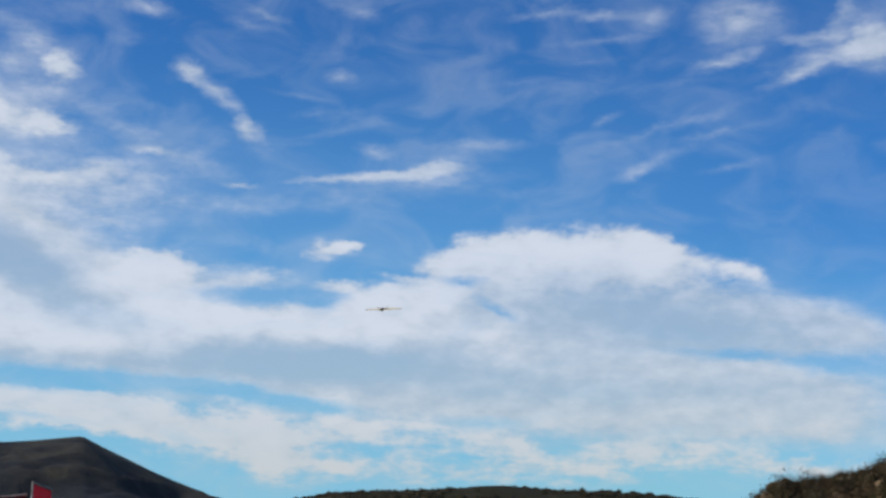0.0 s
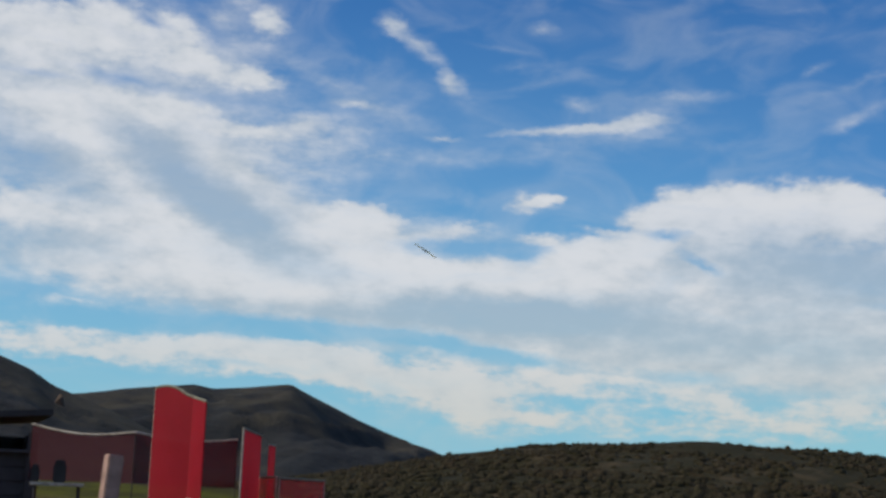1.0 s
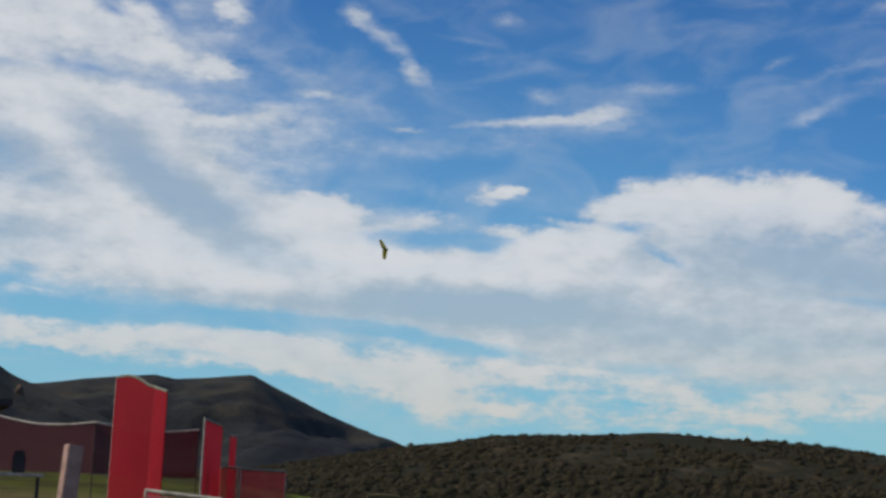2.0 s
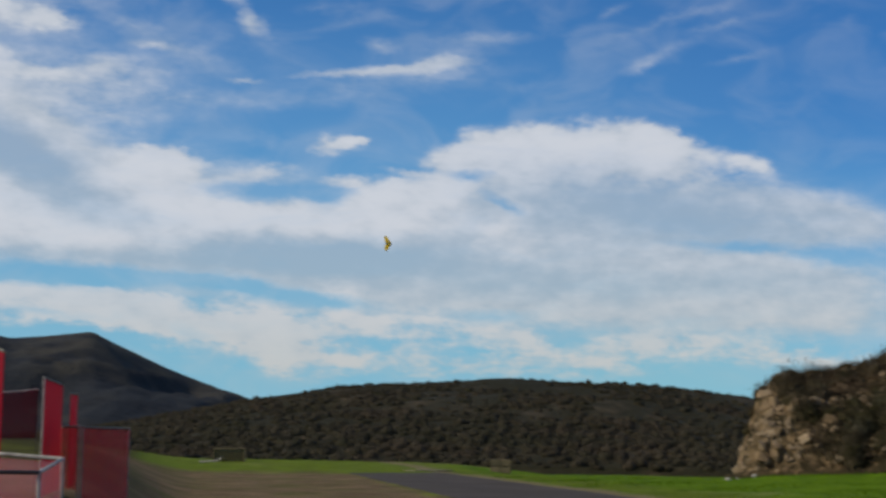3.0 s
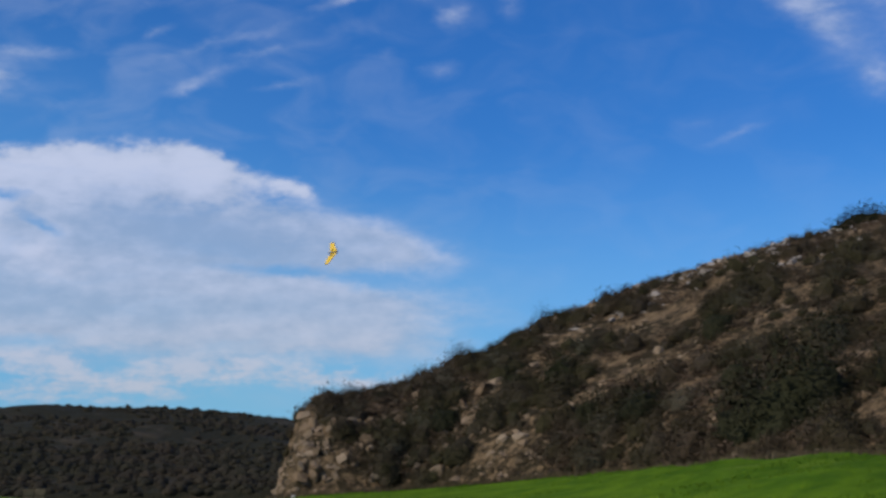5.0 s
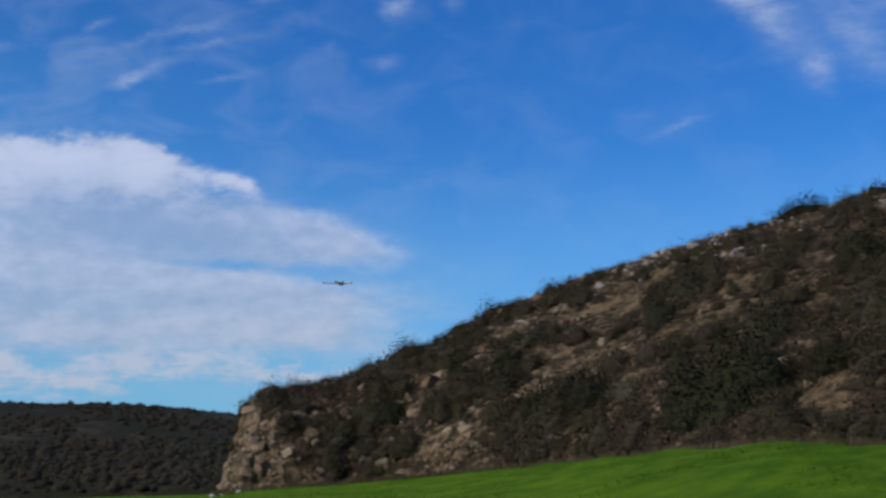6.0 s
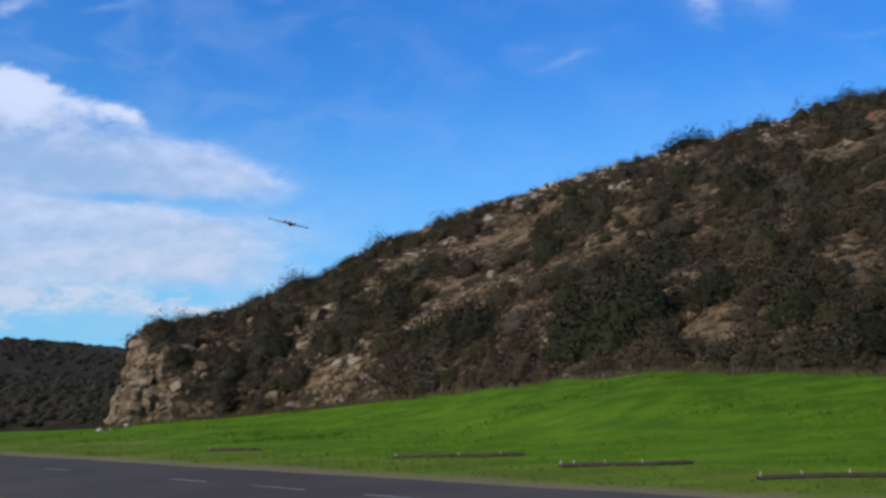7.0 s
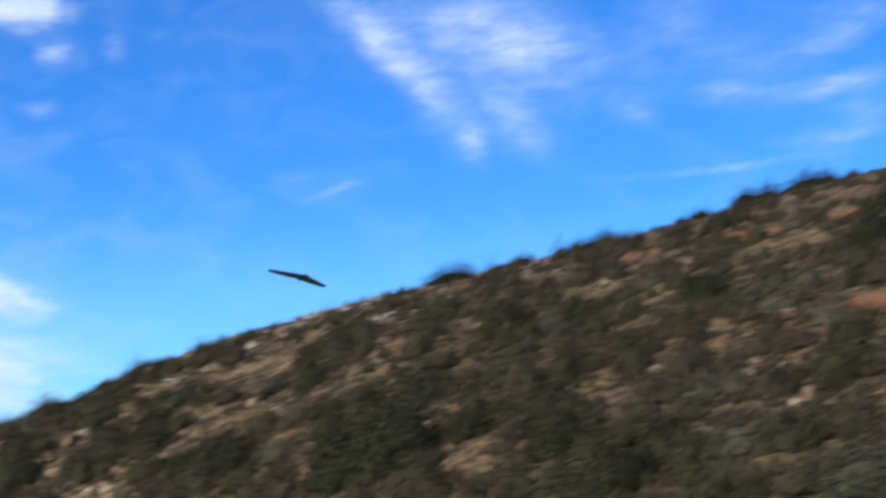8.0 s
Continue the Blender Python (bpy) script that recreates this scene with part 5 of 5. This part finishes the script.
def net_fence(points, bottom):
    """A drooping top rope with a dark net hung from it, carried by thin posts."""
    base = spot(*points[0])
    base.z = ground_z(base.x, base.y)
    thing = new("net_fence", None)
    thing.matrix_world = Matrix.Translation(base)
    tagged(thing, "dark maroon safety net hung from a white rope", "net fence")
    tops = [spot(*p) - base for p in points]
    line = []
    for i, (a, b) in enumerate(zip(tops, tops[1:])):
        for k in range(6):
            u = k / 6
            line.append(a.lerp(b, u) - Vector((0, 0, 0.10 * math.sin(3.14159 * u) * (b - a).length / 2)))
    line.append(tops[-1])
    bm = bmesh.new()
    for p, q in zip(line, line[1:]):
        rod(bm, p, q, 0.014, 6)
    part("rope", bm, TUBE, thing, "white drooping rope")
    bm = bmesh.new()
    for p, q in zip(line, line[1:]):
        bot = bottom - base.z
        vs = [bm.verts.new(v) for v in ((p.x, p.y, bot), (q.x, q.y, bot), (q.x, q.y, q.z - 0.015), (p.x, p.y, p.z - 0.015))]
        bm.faces.new(vs)
    bmesh.ops.remove_doubles(bm, verts=bm.verts[:], dist=0.001)
    ext = bmesh.ops.extrude_face_region(bm, geom=bm.faces[:])
    bmesh.ops.translate(bm, verts=[v for v in ext["geom"] if isinstance(v, bmesh.types.BMVert)], vec=(0, 0.006, 0))
    bmesh.ops.recalc_face_normals(bm, faces=bm.faces)
    part("netting", bm, NET, thing)
    for t in tops:
        g = ground_z(t.x + base.x, t.y + base.y) - base.z
        tube_between("post", Vector((t.x, t.y, g - 0.1)), t, 0.007, DARK_TUBE, thing)


net_fence(((-27.5, 2.25, 21.0), (-23.75, 2.13, 20.0), (-19.95, 2.02, 20.5)), 1.78)


def shed():
    az, d = -30.9, 22.6
    x, y = polar(az, d)
    thing = place_on_ground(new("shed", None), x, y, -az, 0.05)
    tagged(thing, "small grey open-fronted shed with a dark overhanging roof", "shed")
    g = ground_z(x, y) - 0.05
    w, dep, top, sill = 2.7, 2.2, 2.42 - g, 2.14 - g
    n = 6
    for i in range(n):
        bm = bmesh.new()
        box(bm, 0, -dep / 2, sill * (i + 0.5) / n, w, 0.05, sill / n - 0.012, 0.004)
        part("board", bm, SHED_WALL, thing)
    for sx in (-1, 1):
        bm = bmesh.new()
        box(bm, sx * (w / 2 - 0.05), -dep / 2 - 0.03, top / 2, 0.14, 0.12, top, 0.008)
        part("corner_post", bm, SHED_WALL, thing)
        bm = bmesh.new()
        box(bm, sx * (w / 2 - 0.03), 0.03, top / 2, 0.06, dep - 0.1, top, 0.004)
        part("side_wall", bm, SHED_WALL, thing)
    bm = bmesh.new()
    box(bm, 0, dep / 2, top / 2, w, 0.06, top, 0.004)
    part("back_wall", bm, SHED_ROOF, thing)
    bm = bmesh.new()
    box(bm, 0, -dep / 2 - 0.06, sill + 0.02, w, 0.22, 0.05, 0.006)
    part("counter", bm, SHED_WALL, thing)
    bm = bmesh.new()
    box(bm, 0, 0, 0, w + 0.36, dep + 0.7, 0.09, 0.01)
    bmesh.ops.rotate(bm, verts=bm.verts, cent=(0, 0, 0), matrix=Matrix.Rotation(radians(-5), 3, "Y"))
    bmesh.ops.translate(bm, verts=bm.verts, vec=(0, 0, top + 0.15))
    part("roof", bm, SHED_ROOF, thing)


shed()


def camp_table(az, d, w):
    x, y = polar(az, d)
    top = EYE[2] + d * math.tan(radians(0.15))
    g = ground_z(x, y)
    thing = place_on_ground(new("folding_table", None), x, y, -az)
    tagged(thing, "pale folding table on the grass by the shed", "table")
    h = top - g
    bm = bmesh.new()
    box(bm, 0, 0, h - 0.02, w, 0.6, 0.04, 0.008)
    part("tabletop", bm, TUBE, thing)
    for sx in (-1, 1):
        for sy in (-1, 1):
            bm = bmesh.new()
            rod(bm, (sx * (w / 2 - 0.06), sy * 0.24, -0.05), (sx * (w / 2 - 0.06), sy * 0.24, h - 0.04), 0.018)
            part("leg", bm, DARK_TUBE, thing)
    for dx, cw, ch in ((0.02, 0.15, 0.26), (-0.26, 0.10, 0.20)):
        p = Matrix.Translation((x, y, top)) @ pose(0, 0, 0, 0, 0, -az) @ Vector((dx, 0, 0))
        case = new("equipment_case", None)
        case.matrix_world = pose(*p, 0, 0, -az)
        tagged(case, "small black equipment case standing on the table", "case", "cases on the table")
        bm = bmesh.new()
        box(bm, 0, 0, ch * 0.42, cw, 0.2, ch * 0.84, 0.015)
        part("body", bm, DARK, case)
        bm = bmesh.new()
        box(bm, 0, 0, ch * 0.92, cw * 0.9, 0.18, ch * 0.14, 0.012)
        part("lid", bm, DARK, case)
        bm = bmesh.new()
        rod(bm, (-cw * 0.25, 0, ch), (cw * 0.25, 0, ch), 0.008)
        part("handle", bm, DARK_TUBE, case)


camp_table(-26.45, 18.5, 0.62)


def stand():
    """A tilted tube frame on legs with torn pinkish mesh, close to the camera."""
    bl, br, fl, fr = spot(-21.75, -0.30, 8.2), spot(-18.98, -0.52, 8.0), spot(-25.4, -0.95, 7.1), spot(-19.8, -1.02, 7.2)
    base = Vector((br.x, br.y, ground_z(br.x, br.y)))
    thing = new("model_stand", None)
    thing.matrix_world = Matrix.Translation(base)
    tagged(thing, "white tube stand with torn mesh, front rail coloured dark for shade", "stand")
    # the front rail's shade is put in as a dark tube colour
    for a, b, m in ((bl, br, TUBE), (fl, fr, DARK_TUBE), (br, fr, TUBE)):
        tube_between("rail", a - base, b - base, 0.010, m, thing)
    for p in (bl, br, fr, fl):
        tube_between("leg", Vector((p.x, p.y, ground_z(p.x, p.y) - 0.05)) - base, p - base, 0.009, TUBE, thing)
    q = [v - base for v in (bl, br)]
    drop = Vector((0, 0, -0.55))
    sheet_between("mesh_panel", (q[0] + drop, q[1] + drop, q[1] - Vector((0, 0, 0.02)), q[0] - Vector((0, 0, 0.02))), PINK, thing, "torn pinkish mesh")


PINK = net_material("pink_mesh", (0.72, 0.24, 0.26), 0.66, 9)
stand()


def outcrop():
    x, y = polar(-26.55, 690)
    ob = new("rock_outcrop", ROCKS[1])
    ob.matrix_world = pose(x, y, spur_z(x, y) + 2.0, 0, 0, 20) @ Matrix.Diagonal((4.5, 4.0, 9.0, 1))
    ob.material_slots[0].link = "OBJECT"
    ob.material_slots[0].material = plain("dull_outcrop", (0.085, 0.062, 0.050), 0.95)
    tagged(ob, "pale rock outcrop high on the dark spur", "rock")


outcrop()


# ---- the model aircraft ----
def build_wing():
    plane = new("model_aircraft", None)
    tagged(plane, "yellow radio-controlled foam flying wing in flight", "model aircraft")
    span, root, tip, sweep = 1.3, 0.42, 0.22, 0.36

    def half(side):
        bm = bmesh.new()
        rings = []
        for k in np.linspace(0, 1, 6):
            x, c = side * (0.05 + k * (span / 2 - 0.05)), root + (tip - root) * k
            lead = 0.22 - sweep * k
            prof = [(0, 0), (0.08, 0.045), (0.3, 0.06), (0.65, 0.035), (1, 0.004), (1, -0.004), (0.6, -0.02), (0.25, -0.03), (0.06, -0.022)]
            rings.append([bm.verts.new((x, lead - q * c, h * c * 1.2 + 0.02 * k)) for q, h in prof])
        for a, b in zip(rings, rings[1:]):
            for i in range(len(a)):
                j = (i + 1) % len(a)
                bm.faces.new((a[i], a[j], b[j], b[i]))
        bm.faces.new(rings[0]), bm.faces.new(rings[-1])
        bmesh.ops.recalc_face_normals(bm, faces=bm.faces)
        ob = part("wing", bm, YELLOW, plane)
        ob.data.materials.append(UNDER)
        # underside and leading edge take the dark colour, the upper faces the yellow
        for p in ob.data.polygons:
            p.material_index = 1 if p.normal.z < 0.87 else 0
        bm = bmesh.new()
        box(bm, side * (span / 2 + 0.006), -0.235, 0.025, 0.008, 0.14, 0.045, 0.002)
        part("winglet", bm, BLACK, plane, "black tip fin")
        bm = bmesh.new()
        x0, x1 = side * 0.14, side * 0.60
        y0, y1 = 0.22 - sweep * 0.15 - 0.37, 0.22 - sweep * 0.92 - 0.205
        vs = [bm.verts.new(v) for v in ((x0, y0, 0.006), (x1, y1, 0.024), (x1, y1 - 0.06, 0.022), (x0, y0 - 0.07, 0.004))]
        f = bm.faces.new(vs)
        ext = bmesh.ops.extrude_face_region(bm, geom=[f])
        bmesh.ops.translate(bm, verts=[v for v in ext["geom"] if isinstance(v, bmesh.types.BMVert)], vec=(0, 0, 0.008))
        bmesh.ops.recalc_face_normals(bm, faces=bm.faces)
        part("elevon", bm, YELLOW, plane)
        bm = bmesh.new()
        box(bm, side * 0.17, -0.10, 0.06, 0.010, 0.12, 0.07, 0.003)
        part("fin", bm, BLACK, plane, "black upright fin")

    half(1), half(-1)
    bm = bmesh.new()
    bmesh.ops.create_uvsphere(bm, u_segments=14, v_segments=8, radius=1, matrix=Matrix.Translation((0, 0.03, 0.0)) @ Matrix.Diagonal((0.065, 0.25, 0.062, 1)))
    part("fuselage", bm, UNDER, plane, "dark rounded belly pod")
    bm = bmesh.new()
    rod(bm, (0, -0.20, 0.05), (0, -0.27, 0.05), 0.024, 10)
    part("motor", bm, BLACK, plane, "dark pusher motor")
    bm = bmesh.new()
    box(bm, 0, -0.278, 0.05, 0.20, 0.006, 0.02, 0.002)
    part("propeller", bm, BLACK, plane)
    return plane


plane = build_wing()


# ---- movement ----
def motions():
    walk(plane, [
        (0, pose(-6.75, 54.97, 10.72, 10.7, -5.1, 21.3)),
        (0.5, pose(-11.67, 63.52, 12.43, 11.7, -6.3, 28.5)),
        (1.0, pose(-17.43, 74.45, 14.53, 20.3, 29.8, 24.5)),
        (1.2, pose(-18.04, 72.73, 14.36, 25.7, 51.3, 17.3)),
        (2.3, pose(-22.50, 100.26, 17.74, 51.0, 77.7, 4.0)),
        (2.5, pose(-20.73, 103.36, 17.64, 42.0, 77.2, -12.7)),
        (3.0, pose(-14.04, 114.84, 17.43, -2.1, 65.5, -76.8)),
        (3.5, pose(-4.31, 114.26, 17.01, 9.4, 68.4, -83.7)),
        (4.0, pose(4.01, 99.75, 15.66, -13.8, 62.6, -126.8)),
        (4.5, pose(8.82, 84.44, 14.09, -10.4, 57.2, -141.7)),
        (4.7, pose(9.79, 78.54, 13.33, 11.0, 71.5, -124.3)),
        (5.8, pose(11.64, 61.28, 9.33, -7.8, 7.6, -141.6)),
        (6.0, pose(11.13, 57.99, 8.66, -10.0, 2.3, -158.9)),
        (6.5, pose(10.90, 53.52, 7.78, -13.5, -14.2, -160.8)),
        (7.0, pose(10.93, 46.64, 7.04, -9.5, -12.7, -173.9)),
        (7.5, pose(11.29, 38.14, 6.64, -6.3, -15.8, -177.9)),
        (7.7, pose(11.58, 34.35, 6.55, -5.5, -14.0, -176.3)),
        (8.0, pose(12.21, 29.05, 6.59, 0.0, -12.2, -176.3)),
    ])


motions()
